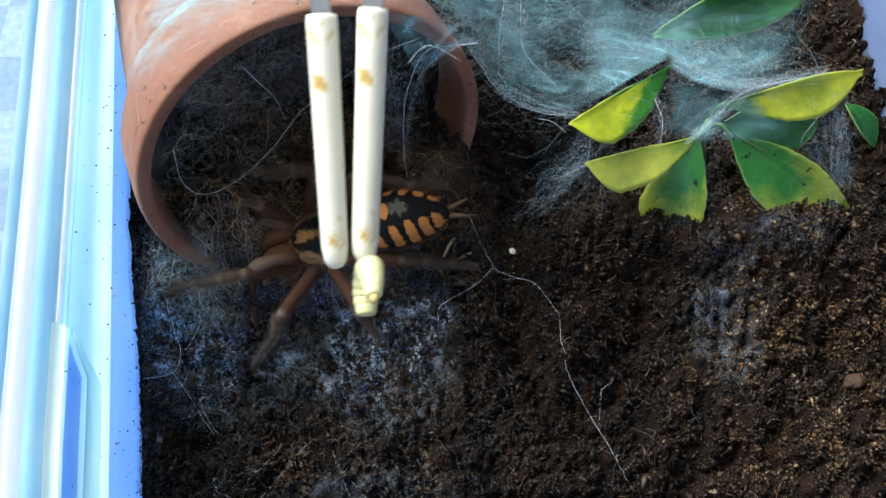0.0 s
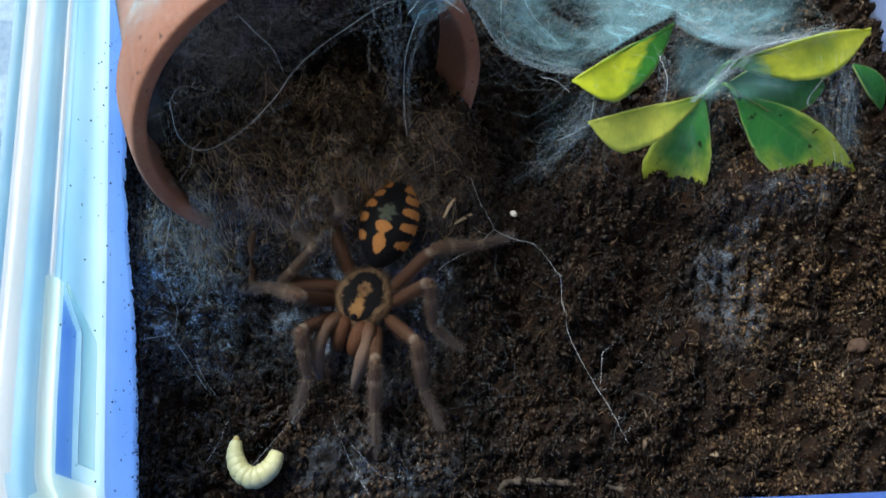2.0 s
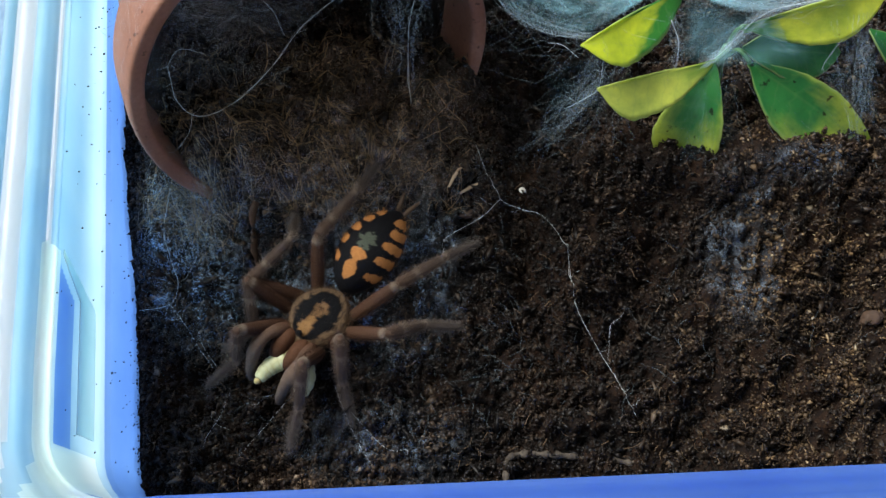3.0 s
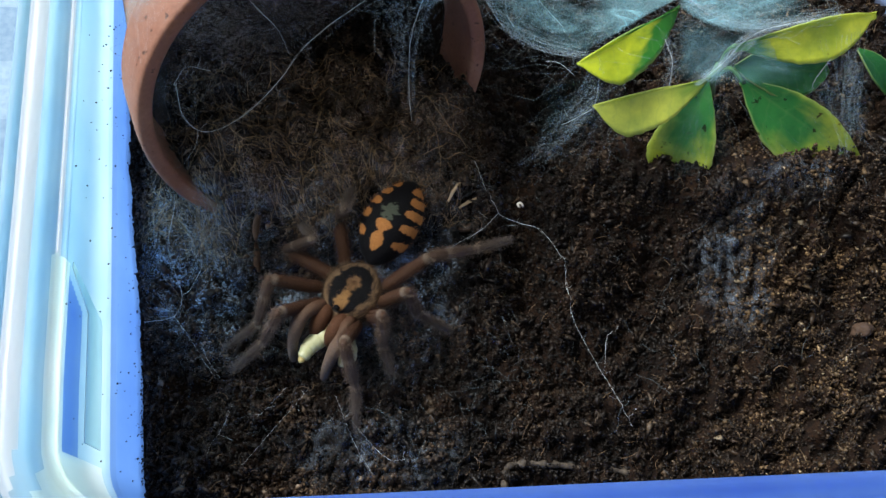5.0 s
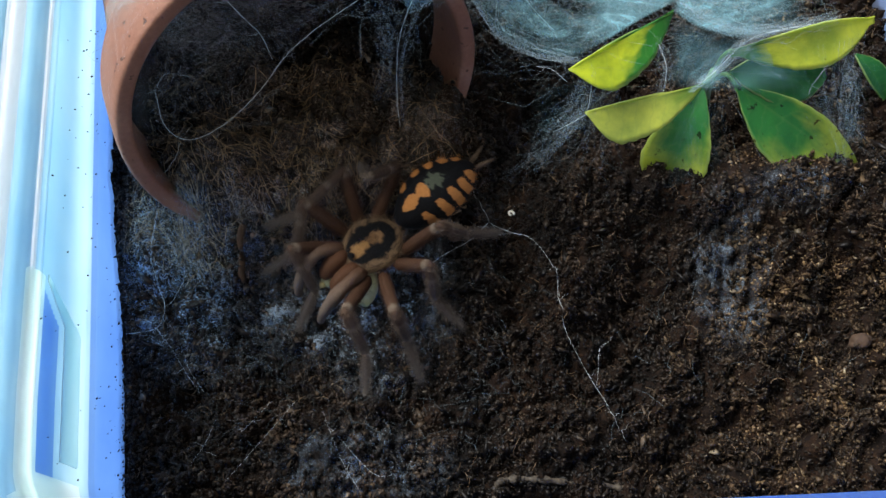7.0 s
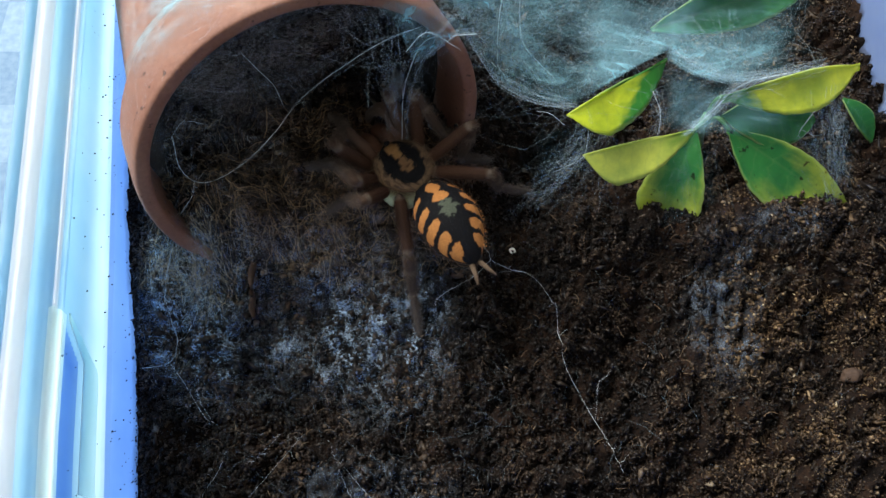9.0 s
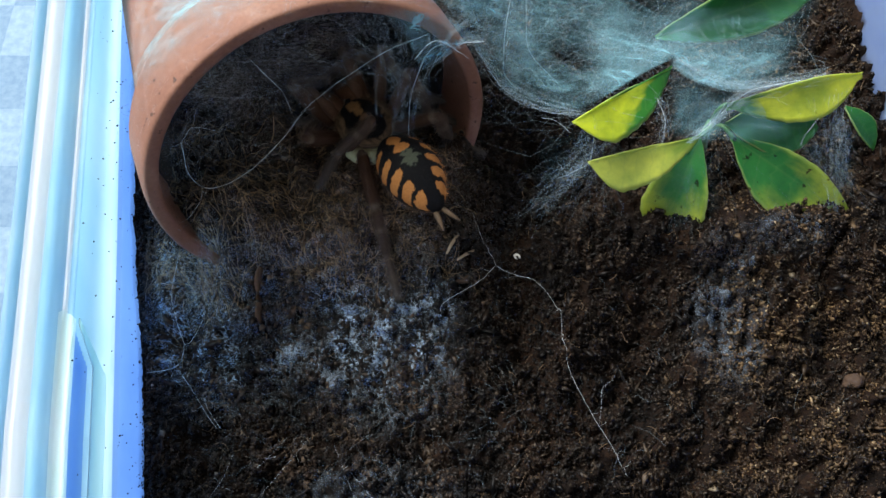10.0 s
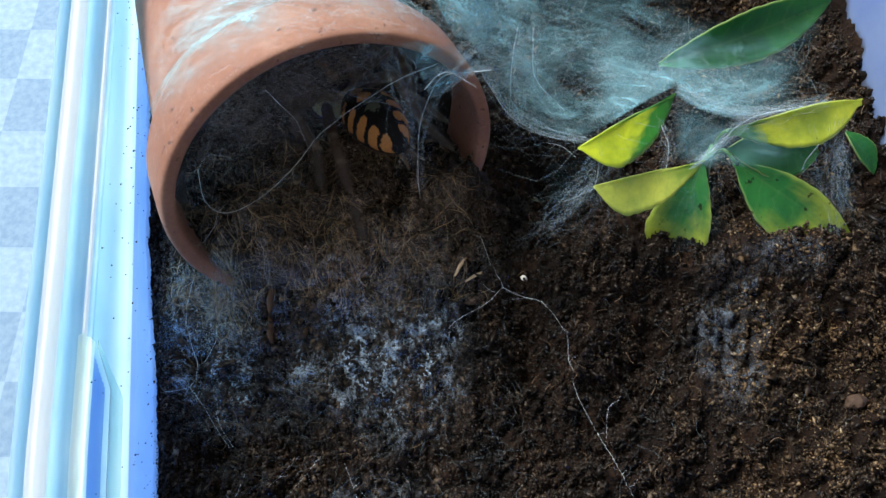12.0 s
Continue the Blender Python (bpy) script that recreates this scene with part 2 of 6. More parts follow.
def leaf_material(name, base, edge, start, spread, margin=0.25, spots=0.70):
    """Green along the leaf's middle, turning to the edge colour towards the tip and margins."""
    m, n, l, b = material(name)
    uv = n.new("ShaderNodeUVMap")
    sep = n.new("ShaderNodeSeparateXYZ")
    l.new(uv.outputs[0], sep.inputs[0])
    tex = n.new("ShaderNodeTexNoise")
    tex.inputs["Scale"].default_value, tex.inputs["Detail"].default_value = 5.0, 6.0
    l.new(uv.outputs[0], tex.inputs["Vector"])
    off = n.new("ShaderNodeMath")
    off.operation = "MULTIPLY_ADD"
    off.inputs[1].default_value, off.inputs[2].default_value = 0.5, -0.25
    l.new(tex.outputs["Fac"], off.inputs[0])
    av = n.new("ShaderNodeMath")
    av.operation = "MULTIPLY_ADD"
    av.inputs[1].default_value = margin
    ab = n.new("ShaderNodeMath")
    ab.operation = "ABSOLUTE"
    cen = n.new("ShaderNodeMath")
    cen.operation = "MULTIPLY_ADD"
    cen.inputs[1].default_value, cen.inputs[2].default_value = 2.0, -1.0
    l.new(sep.outputs["Y"], cen.inputs[0])
    l.new(cen.outputs[0], ab.inputs[0])
    l.new(ab.outputs[0], av.inputs[0])
    l.new(sep.outputs["X"], av.inputs[2])
    add = n.new("ShaderNodeMath")
    l.new(av.outputs[0], add.inputs[0])
    l.new(off.outputs[0], add.inputs[1])
    r = n.new("ShaderNodeMapRange")
    r.interpolation_type = "SMOOTHSTEP"
    r.inputs["From Min"].default_value, r.inputs["From Max"].default_value = start, start + spread
    l.new(add.outputs[0], r.inputs["Value"])
    c = mix(n, l, r.outputs[0], base, edge)
    # side veins slant out from the midrib
    vein = n.new("ShaderNodeMath")
    vein.operation = "MULTIPLY_ADD"
    vein.inputs[1].default_value = -3.5
    l.new(ab.outputs[0], vein.inputs[0])
    lengthwise = n.new("ShaderNodeMath")
    lengthwise.operation = "MULTIPLY"
    lengthwise.inputs[1].default_value = 52.0
    l.new(sep.outputs["X"], lengthwise.inputs[0])
    stray = n.new("ShaderNodeMath")
    stray.operation = "MULTIPLY_ADD"
    stray.inputs[1].default_value = 7.0
    l.new(tex.outputs["Fac"], stray.inputs[0])
    l.new(lengthwise.outputs[0], stray.inputs[2])
    l.new(stray.outputs[0], vein.inputs[2])
    wave = n.new("ShaderNodeMath")
    wave.operation = "SINE"
    l.new(vein.outputs[0], wave.inputs[0])
    blot, _ = noise_ramp(n, l, 120, [(0.33, (0.62, 0.72, 0.68)), (0.67, (1.30, 1.22, 1.05))], 6.0)
    c = mix(n, l, 1.0, c, blot, "MULTIPLY")
    rib = n.new("ShaderNodeMapRange")
    rib.inputs["From Min"].default_value, rib.inputs["From Max"].default_value = 0.0, 0.07
    rib.inputs["To Min"].default_value, rib.inputs["To Max"].default_value = 0.12, 0.0
    l.new(ab.outputs[0], rib.inputs["Value"])
    c = mix(n, l, rib.outputs[0], c, (0.28, 0.44, 0.12))
    pale = n.new("ShaderNodeMapRange")
    pale.inputs["From Min"].default_value, pale.inputs["From Max"].default_value = 0.90, 1.0
    pale.inputs["To Min"].default_value, pale.inputs["To Max"].default_value = 0.0, 0.45
    l.new(ab.outputs[0], pale.inputs["Value"])
    c = mix(n, l, pale.outputs[0], c, (0.45, 0.55, 0.18))
    lines = n.new("ShaderNodeMapRange")
    lines.inputs["From Min"].default_value, lines.inputs["From Max"].default_value = 0.86, 1.0
    lines.inputs["To Min"].default_value, lines.inputs["To Max"].default_value = 0.0, 0.12
    l.new(wave.outputs[0], lines.inputs["Value"])
    c = mix(n, l, lines.outputs[0], c, (0.20, 0.36, 0.10))
    c2, f2 = noise_ramp(n, l, 420, [(spots, (1, 1, 1)), (spots + 0.04, (0.30, 0.20, 0.11))], 3.0)
    c = mix(n, l, 1.0, c, c2, "MULTIPLY")
    l.new(c, b.inputs["Base Color"])
    b.inputs["Roughness"].default_value = 0.42
    bump(n, l, b, wave.outputs[0], 0.05, 0.0003)
    t = n.new("ShaderNodeBsdfTranslucent")
    l.new(c, t.inputs["Color"])
    s = n.new("ShaderNodeMixShader")
    s.inputs[0].default_value = 0.48
    l.new(b.outputs[0], s.inputs[1])
    l.new(t.outputs[0], s.inputs[2])
    l.new(s.outputs[0], n["Material Output"].inputs["Surface"])
    return m


def coat_material(name, rough=0.6):
    """Hair colours from the mesh's own colour attribute, with fine hair grain."""
    m, n, l, b = material(name)
    at = n.new("ShaderNodeAttribute")
    at.attribute_name = "coat"
    c2, f2 = noise_ramp(n, l, 2600, [(0.3, (0.7, 0.7, 0.7)), (0.7, (1.2, 1.2, 1.2))])
    l.new(mix(n, l, 1.0, at.outputs["Color"], c2, "MULTIPLY"), b.inputs["Base Color"])
    b.inputs["Roughness"].default_value = rough
    b.inputs["Specular IOR Level"].default_value = 0.12
    bump(n, l, b, f2, 0.5, 0.0003)
    return m


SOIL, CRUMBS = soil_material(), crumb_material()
TERRACOTTA, PLASTIC = terracotta_material(), plastic_material()
# copies of the tub's one plastic, with light and glare put into the tint
LIT_PLASTIC = plastic_material("frosted plastic lit from behind", (0.70, 0.88, 0.98), (0.82, 0.95, 0.99), 0.95, 0.42)
GLARE_PLASTIC = plastic_material("frosted plastic with painted glare", (0.92, 1.0, 0.96), (0.97, 1.0, 0.98), 0.92, 0.2)
EAST_LIT_PLASTIC = plastic_material("frosted plastic lit on the east wall", (0.60, 0.69, 0.91), (0.80, 0.86, 0.97), 0.82, 0.25)
HIGHLIGHT_PLASTIC = plastic_material("painted white rim highlight", (0.95, 0.99, 0.99), (1.0, 1.0, 1.0), 0.62, 0.12)
FIBRE = simple("coir fibre", [(0.3, (0.07, 0.04, 0.02)), (0.7, (0.17, 0.11, 0.055))], 300, 0.7)
GOLD_FIBRE = simple("golden fibre", [(0.3, (0.13, 0.080, 0.038)), (0.7, (0.34, 0.235, 0.115))], 200, 0.6)
SHEET = web_sheet_material("web sheet", 60, 0.36, 0.78, 0.75, (0.26, 0.56, 0.67), 380, 0.75)
HAZE = web_sheet_material("web haze", 42, 0.36, 0.74, 0.34, (0.26, 0.56, 0.67), 260, 0.6)
SMOOTH = web_sheet_material("smooth web", 30, 0.10, 0.60, 0.46, (0.26, 0.56, 0.67), 200, 0.75)
FILM = web_sheet_material("web film", 110, 0.30, 0.64, 0.95, (0.44, 0.58, 0.74), 1500, 0.15)
DUST = web_sheet_material("dusty web", 110, 0.25, 0.62, 0.62, (0.48, 0.335, 0.225), 1700, 0.2)
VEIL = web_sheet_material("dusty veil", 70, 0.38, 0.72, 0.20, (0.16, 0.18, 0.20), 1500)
# near-black sheet that paints the pot's inner shade
SHADE_SHEET = web_sheet_material("painted inner shade", 60, 0.05, 0.50, 0.92, (0.030, 0.021, 0.016), 1500, 0.6)
SILK, FINE_SILK, MID_SILK = silk_material("silk", 0.50), silk_material("fine silk", 0.07, (0.62, 0.82, 0.94)), silk_material("bundled silk", 0.11, (0.62, 0.82, 0.94))
LEAF_YELLOW = leaf_material("yellow leaf", (0.025, 0.18, 0.025), (0.54, 0.64, 0.04), 0.14, 0.26, -0.42)
LEAF_TIPPED = leaf_material("yellow-fronted leaf", (0.035, 0.16, 0.025), (0.56, 0.63, 0.07), 0.06, 0.30, -0.10)
LEAF_PALE = leaf_material("pale yellow leaf", (0.17, 0.33, 0.05), (0.54, 0.62, 0.12), 0.10, 0.45)
LEAF_EDGED = leaf_material("yellow-tipped leaf", (0.030, 0.23, 0.05), (0.50, 0.60, 0.08), 0.44, 0.45, 0.30, 0.65)
LEAF_GREEN = leaf_material("green leaf", (0.020, 0.16, 0.035), (0.05, 0.24, 0.045), 0.7, 0.5)
STEM = simple("green stem", [(0.3, (0.05, 0.14, 0.04)), (0.7, (0.08, 0.2, 0.05))], 200, 0.5)
COAT = coat_material("spider hair", 0.75)
WORM = simple("larva skin", [(0.3, (0.46, 0.46, 0.22)), (0.7, (0.58, 0.58, 0.34))], 400, 0.38, 900, 0.2)
WORM_HEAD = simple("larva head", [(0.3, (0.42, 0.33, 0.12)), (0.7, (0.52, 0.42, 0.18))], 400, 0.35)
STEEL = simple("brushed steel", [(0.3, (0.30, 0.32, 0.36)), (0.7, (0.42, 0.45, 0.5))], 300, 0.35, metal=0.9)
SLEEVE = simple("stained white sleeve", [(0.30, (0.60, 0.60, 0.52)), (0.58, (0.64, 0.65, 0.58)), (0.66, (0.46, 0.34, 0.13)), (0.76, (0.34, 0.21, 0.06))], 150, 0.3)
CLOTH, _cn, _cl, _cb = material("checked table cloth")
_ca, _ = noise_ramp(_cn, _cl, 400, [(0.35, (0.17, 0.26, 0.36)), (0.65, (0.23, 0.33, 0.43))])
_cd, _ = noise_ramp(_cn, _cl, 400, [(0.35, (0.12, 0.20, 0.30)), (0.65, (0.17, 0.26, 0.36))])
_check = _cn.new("ShaderNodeTexChecker")
_check.inputs["Scale"].default_value = 42.0
_where = _cn.new("ShaderNodeTexCoord")
_cl.new(_where.outputs["Object"], _check.inputs["Vector"])
_cl.new(mix(_cn, _cl, _check.outputs["Fac"], _ca, _cd), _cb.inputs["Base Color"])
_cb.inputs["Roughness"].default_value = 0.9
WHITE_CRUMB = simple("white crumb", [(0.3, (0.6, 0.58, 0.5)), (0.7, (0.78, 0.76, 0.7))], 900, 0.6)
BARK = simple("bark chip", [(0.3, (0.028, 0.014, 0.007)), (0.7, (0.055, 0.028, 0.013))], 500, 0.8, 1500, 0.4)
WOOD = simple("wood sliver", [(0.3, (0.28, 0.2, 0.12)), (0.7, (0.42, 0.33, 0.22))], 400, 0.8)
DIRT = simple("dirt speck", [(0.3, (0.02, 0.014, 0.01)), (0.7, (0.06, 0.04, 0.03))], 900, 0.9)
WALLPAINT = simple("wall paint", [(0.3, (0.32, 0.32, 0.325)), (0.7, (0.37, 0.37, 0.375))], 3, 0.8)


# ---- ground and tub ----
def ground_height(x, y):
    """The soil's broad shape."""
    h = -0.011 + 0.008 * ramp01(0.05, 0.10, y)
    h += 0.008 * ramp01(0.055, 0.11, x) * ramp01(0.05, 0.13, y)
    # the soil banks up into the pot's mouth
    into = y + 0.4 * max(0.0, -x - 0.02)
    h += 0.015 * ramp01(0.075, 0.108, into) * (1 - ramp01(-0.02, 0.025, x - max(-0.02, min(0.03, y - 0.096)))) * ramp01(-0.083, -0.070, x)
    h += 0.0085 * math.exp(-((x - 0.082) / 0.030) ** 2 - ((y - 0.094) / 0.010) ** 2)
    h += 0.006 * ramp01(0.106, 0.118, x) * ramp01(0.078, 0.100, y)
    # roots and soil heaped over the near end of the pot's rim
    h += 0.014 * math.exp(-((x + 0.053) / 0.013) ** 2 - ((y - 0.0915) / 0.008) ** 2)
    h += 0.006 * math.exp(-((x - 0.001) / 0.008) ** 2 - ((y - 0.111) / 0.006) ** 2)
    # hollows and troughs: depth, centre, half widths
    for d, cx, cy, rx, ry in HOLLOWS:
        h -= d * math.exp(-((x - cx) / rx) ** 2 - ((y - cy) / ry) ** 2)
    # grooves washed down the face of the bank below the plant
    for cx, y0, y1, lean in GROOVES:
        if y0 - 0.004 < y < y1 + 0.004:
            off = x - cx - lean * (y - y0) - 0.0016 * math.sin(170 * y + 90 * cx)
            h -= 0.0030 * math.exp(-(off / 0.0011) ** 2) * ramp01(y0 - 0.004, y0 + 0.006, y) * (1 - ramp01(y1 - 0.008, y1 + 0.004, y))
    return h


HOLLOWS = [(0.016, 0.029, 0.120, 0.018, 0.012), (0.0065, 0.0195, 0.068, 0.0060, 0.020), (0.0075, 0.052, 0.068, 0.0075, 0.018), (0.0045, 0.069, 0.036, 0.010, 0.010),
           (0.0060, -0.043, 0.064, 0.0055, 0.013), (0.0040, -0.005, 0.055, 0.008, 0.022), (0.0060, -0.069, 0.0665, 0.0045, 0.006), (0.0050, 0.103, 0.074, 0.0035, 0.016), (0.0045, -0.060, 0.043, 0.006, 0.010), (0.0040, 0.012, 0.036, 0.006, 0.010)]
GROOVES = [(0.0795, 0.060, 0.085, 0.04), (0.0850, 0.066, 0.088, -0.02), (0.0905, 0.070, 0.083, 0.12), (0.0985, 0.078, 0.100, 0.55), (0.0740, 0.062, 0.074, -0.1)]


def ground_point(x, y):
    """The soil with its lumps."""
    p = Vector((x, y, 0.3))
    h = ground_height(x, y)
    lumps = 0.0046 * noise.noise(p * 62) + 0.0074 * (abs(noise.noise(p * 120)) - 0.25)
    # pressed flat along the tub's side wall
    calm = 0.15 + 0.85 * ramp01(0.0, 0.012, x + 0.0711 + 0.1555 * (y - 0.0061))
    calm *= 1 - 0.7 * math.exp(-((x - 0.082) / 0.034) ** 2 - ((y - 0.096) / 0.010) ** 2)
    h += calm * lumps + 0.0050 * (abs(noise.noise(p * 300)) - 0.25) * (0.4 + 0.6 * calm) + 0.0016 * noise.noise(p * 750)
    return h


# the tub's inner outline at the foot of its walls, near left corner first
OUTLINE = [Vector((-0.0711, 0.0061)), Vector((0.1270, 0.0158)), Vector((0.1165, 0.195)), Vector((-0.1005, 0.195))]


def rounded(outline, radius, steps=8):
    out = []
    for i, c in enumerate(outline):
        a, b = (outline[i - 1] - c).normalized(), (outline[(i + 1) % len(outline)] - c).normalized()
        ang = a.angle(b)
        cut = radius / math.tan(ang / 2)
        mid = (a + b).normalized()
        centre = c + mid * radius / math.sin(ang / 2)
        p0, p1 = c + a * cut, c + b * cut
        v0, v1 = p0 - centre, p1 - centre
        for k in range(steps + 1):
            t = k / steps
            v = (v0 * (1 - t) + v1 * t).normalized() * radius
            out.append(centre + v)
    return out


def inside_tub(x, y, margin=0.0):
    p = Vector((x, y))
    for i, c in enumerate(OUTLINE):
        d = OUTLINE[(i + 1) % 4] - c
        if (d.x * (p.y - c.y) - d.y * (p.x - c.x)) / d.length < margin:
            return False
    return True


def build_soil():
    x0, x1, y0, y1, st = -0.104, 0.130, 0.006, 0.198, 0.0008
    nx, ny = int((x1 - x0) / st), int((y1 - y0) / st)
    vs, index = [], {}
    for j in range(ny):
        for i in range(nx):
            x, y = x0 + i * st, y0 + j * st
            if inside_tub(x, y, -0.0016):
                index[i, j] = len(vs)
                vs.append((x, y, ground_point(x, y)))
    fs = [(index[i, j], index[i + 1, j], index[i + 1, j + 1], index[i, j + 1]) for (i, j) in index
          if (i + 1, j) in index and (i, j + 1) in index and (i + 1, j + 1) in index]
    thing("ground", mesh("ground", vs, fs, SOIL), "dark brown moist coir soil, loose and crumbly, filling the tub", "soil", "structure")


def scatter(count, seed, x0=-0.095, x1=0.127, y0=0.012, y1=0.19):
    rnd = random.Random(seed)
    out = []
    while len(out) < count:
        x, y = rnd.uniform(x0, x1), rnd.uniform(y0, y1)
        if inside_tub(x, y, 0.0008):
            out.append((x, y))
    return out, rnd


def build_crumbs():
    """Granules of several sizes over all the soil, the finest densest."""
    spots, rnd = scatter(230000, 4)
    gen = np.random.default_rng(8)
    base = np.array([(1, 0, 0), (-1, 0, 0), (0, 1, 0), (0, -1, 0), (0, 0, 1), (0, 0, -1)], float)
    tri = np.array([(0, 2, 4), (2, 1, 4), (1, 3, 4), (3, 0, 4), (2, 0, 5), (1, 2, 5), (3, 1, 5), (0, 3, 5)])
    keep = [(x, y, ground_point(x, y)) for x, y in spots if noise.noise(Vector((x, y, 2)) * 90) + 0.5 * noise.noise(Vector((x, y, 5)) * 230) > -0.30 or rnd.random() < 0.25]
    p = np.array(keep)
    n = len(p)
    size = 0.00014 + 0.00030 * gen.random(n) ** 1.8 + 0.0006 * gen.random(n) ** 14 + 0.0006 * (gen.random(n) < 0.008) * gen.random(n)
    shape = base[None] * gen.uniform(0.35, 1.5, (n, 6, 1)) * size[:, None, None]
    stretch = np.ones((n, 1, 3))
    long = gen.random(n) < 0.30
    stretch[long, 0, 0] = 1.3 + 3.0 * gen.random(long.sum()) ** 2
    stretch[long, 0, 2] = 0.45
    shape *= stretch
    a, b = gen.uniform(0, 6.28, n), gen.uniform(-0.7, 0.7, n)
    ca, sa, cb, sb = np.cos(a), np.sin(a), np.cos(b), np.sin(b)
    x, y, z = shape[..., 0], shape[..., 1], shape[..., 2]
    x, z = x * cb[:, None] - z * sb[:, None], x * sb[:, None] + z * cb[:, None]
    x, y = x * ca[:, None] - y * sa[:, None], x * sa[:, None] + y * ca[:, None]
    vs = np.stack([x, y, z], -1) + p[:, None, :] + np.array((0, 0, 1)) * (size * 0.45 + 0.0006 * gen.random(n) ** 3)[:, None, None]
    fs = (tri[None] + 6 * np.arange(n)[:, None, None]).reshape(-1, 3)
    me = bpy.data.meshes.new("soil_crumbs")
    me.vertices.add(6 * n)
    me.vertices.foreach_set("co", vs.ravel())
    me.loops.add(3 * len(fs))
    me.loops.foreach_set("vertex_index", fs.ravel())
    me.polygons.add(len(fs))
    me.polygons.foreach_set("loop_start", np.arange(len(fs)) * 3)
    me.update(calc_edges=True)
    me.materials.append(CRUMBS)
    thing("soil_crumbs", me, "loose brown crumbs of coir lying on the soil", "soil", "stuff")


def build_fibres():
    spots, rnd = scatter(1100, 9)
    pieces = []
    for k, (x, y) in enumerate(spots):
        a, ln = rnd.uniform(0, 6.28), rnd.uniform(0.001, 0.0045) if k < len(spots) else rnd.uniform(0.005, 0.014)
        bend, pts = rnd.uniform(-1, 1), []
        z = ground_point(x, y)
        for i in range(5):
            t = i / 4 - 0.5
            aa = a + bend * t
            pts.append((x + math.cos(aa) * ln * t, y + math.sin(aa) * ln * t, z + 0.0007 + rnd.uniform(0, 0.0005) + 0.0012 * (0.25 - t * t)))
        pieces.append(tube(pts, rnd.uniform(0.00003, 0.00008), 3, False))
    golden, rnd2 = scatter(330, 19, -0.073, 0.004, 0.078, 0.125)
    golden += [(rnd2.gauss(-0.062, 0.006), rnd2.gauss(0.079, 0.005)) for _ in range(130)] + [(rnd2.gauss(-0.030, 0.012), rnd2.gauss(0.090, 0.006)) for _ in range(150)]
    golden = [q for q in golden if inside_tub(*q, 0.002)]
    strands = []
    for x, y in golden:
        a, ln, bend = rnd2.uniform(0, 6.28), rnd2.uniform(0.004, 0.015), rnd2.uniform(-1.6, 1.6)
        pts = []
        for i in range(7):
            t = i / 6 - 0.5
            px, py = x + math.cos(a + bend * t) * ln * t, y + math.sin(a + bend * t) * ln * t
            if inside_tub(px, py, 0.001):
                pts.append((px, py, ground_point(px, py) + 0.0008 + 0.0016 * rnd2.random()))
        if len(pts) > 3:
            strands.append(tube(smooth_line(pts, 2), rnd2.uniform(0.00002, 0.00006), 3, False))
    thing("coir_strands", mesh("coir_strands", *joined_fast(strands), GOLD_FIBRE, False), "tangled golden coir strands in the pot's mouth", "fibre", "stuff")
    thing("coir_fibres", mesh("coir_fibres", *joined_fast(pieces), FIBRE, False), "fine tan coir fibres strewn over the soil", "fibre", "stuff")


def joined_fast(pieces):
    vs, fs, n = [], [], 0
    for v, f in pieces:
        vs += v
        for q in f:
            fs.append([i + n for i in q])
        n += len(v)
    return vs, fs


def sweep(outline, profile):
    """A closed outline swept through (offset outwards, height) steps."""
    n = len(outline)
    normals = []
    for i in range(n):
        d = (outline[(i + 1) % n] - outline[i - 1]).normalized()
        normals.append(Vector((d.y, -d.x)))
    vs = [(*(outline[i] + normals[i] * o), z) for o, z in profile for i in range(n)]
    fs = [(k * n + i, k * n + (i + 1) % n, (k + 1) * n + (i + 1) % n, (k + 1) * n + i) for k in range(len(profile) - 1) for i in range(n)]
    return vs, fs


def bead(o, z, r, a0, a1, steps=7):
    return [(o + r * math.cos(radians(a0 + (a1 - a0) * k / steps)), z + r * math.sin(radians(a0 + (a1 - a0) * k / steps))) for k in range(steps + 1)]


# inner lip, gutter, broad outer bead, flange
RIM_PROFILE = [(0.78 * o, z) for o, z in ([(0.0, 0.040)] + bead(0.0012, 0.0415, 0.0012, 180, 60) + [(0.0030, 0.0420), (0.0052, 0.0420)] + bead(0.0092, 0.0430, 0.0034, 165, 15)
               + [(0.0132, 0.0424), (0.0160, 0.0422)] + bead(0.0168, 0.0412, 0.0010, 80, 0) + [(0.0179, 0.036)])]


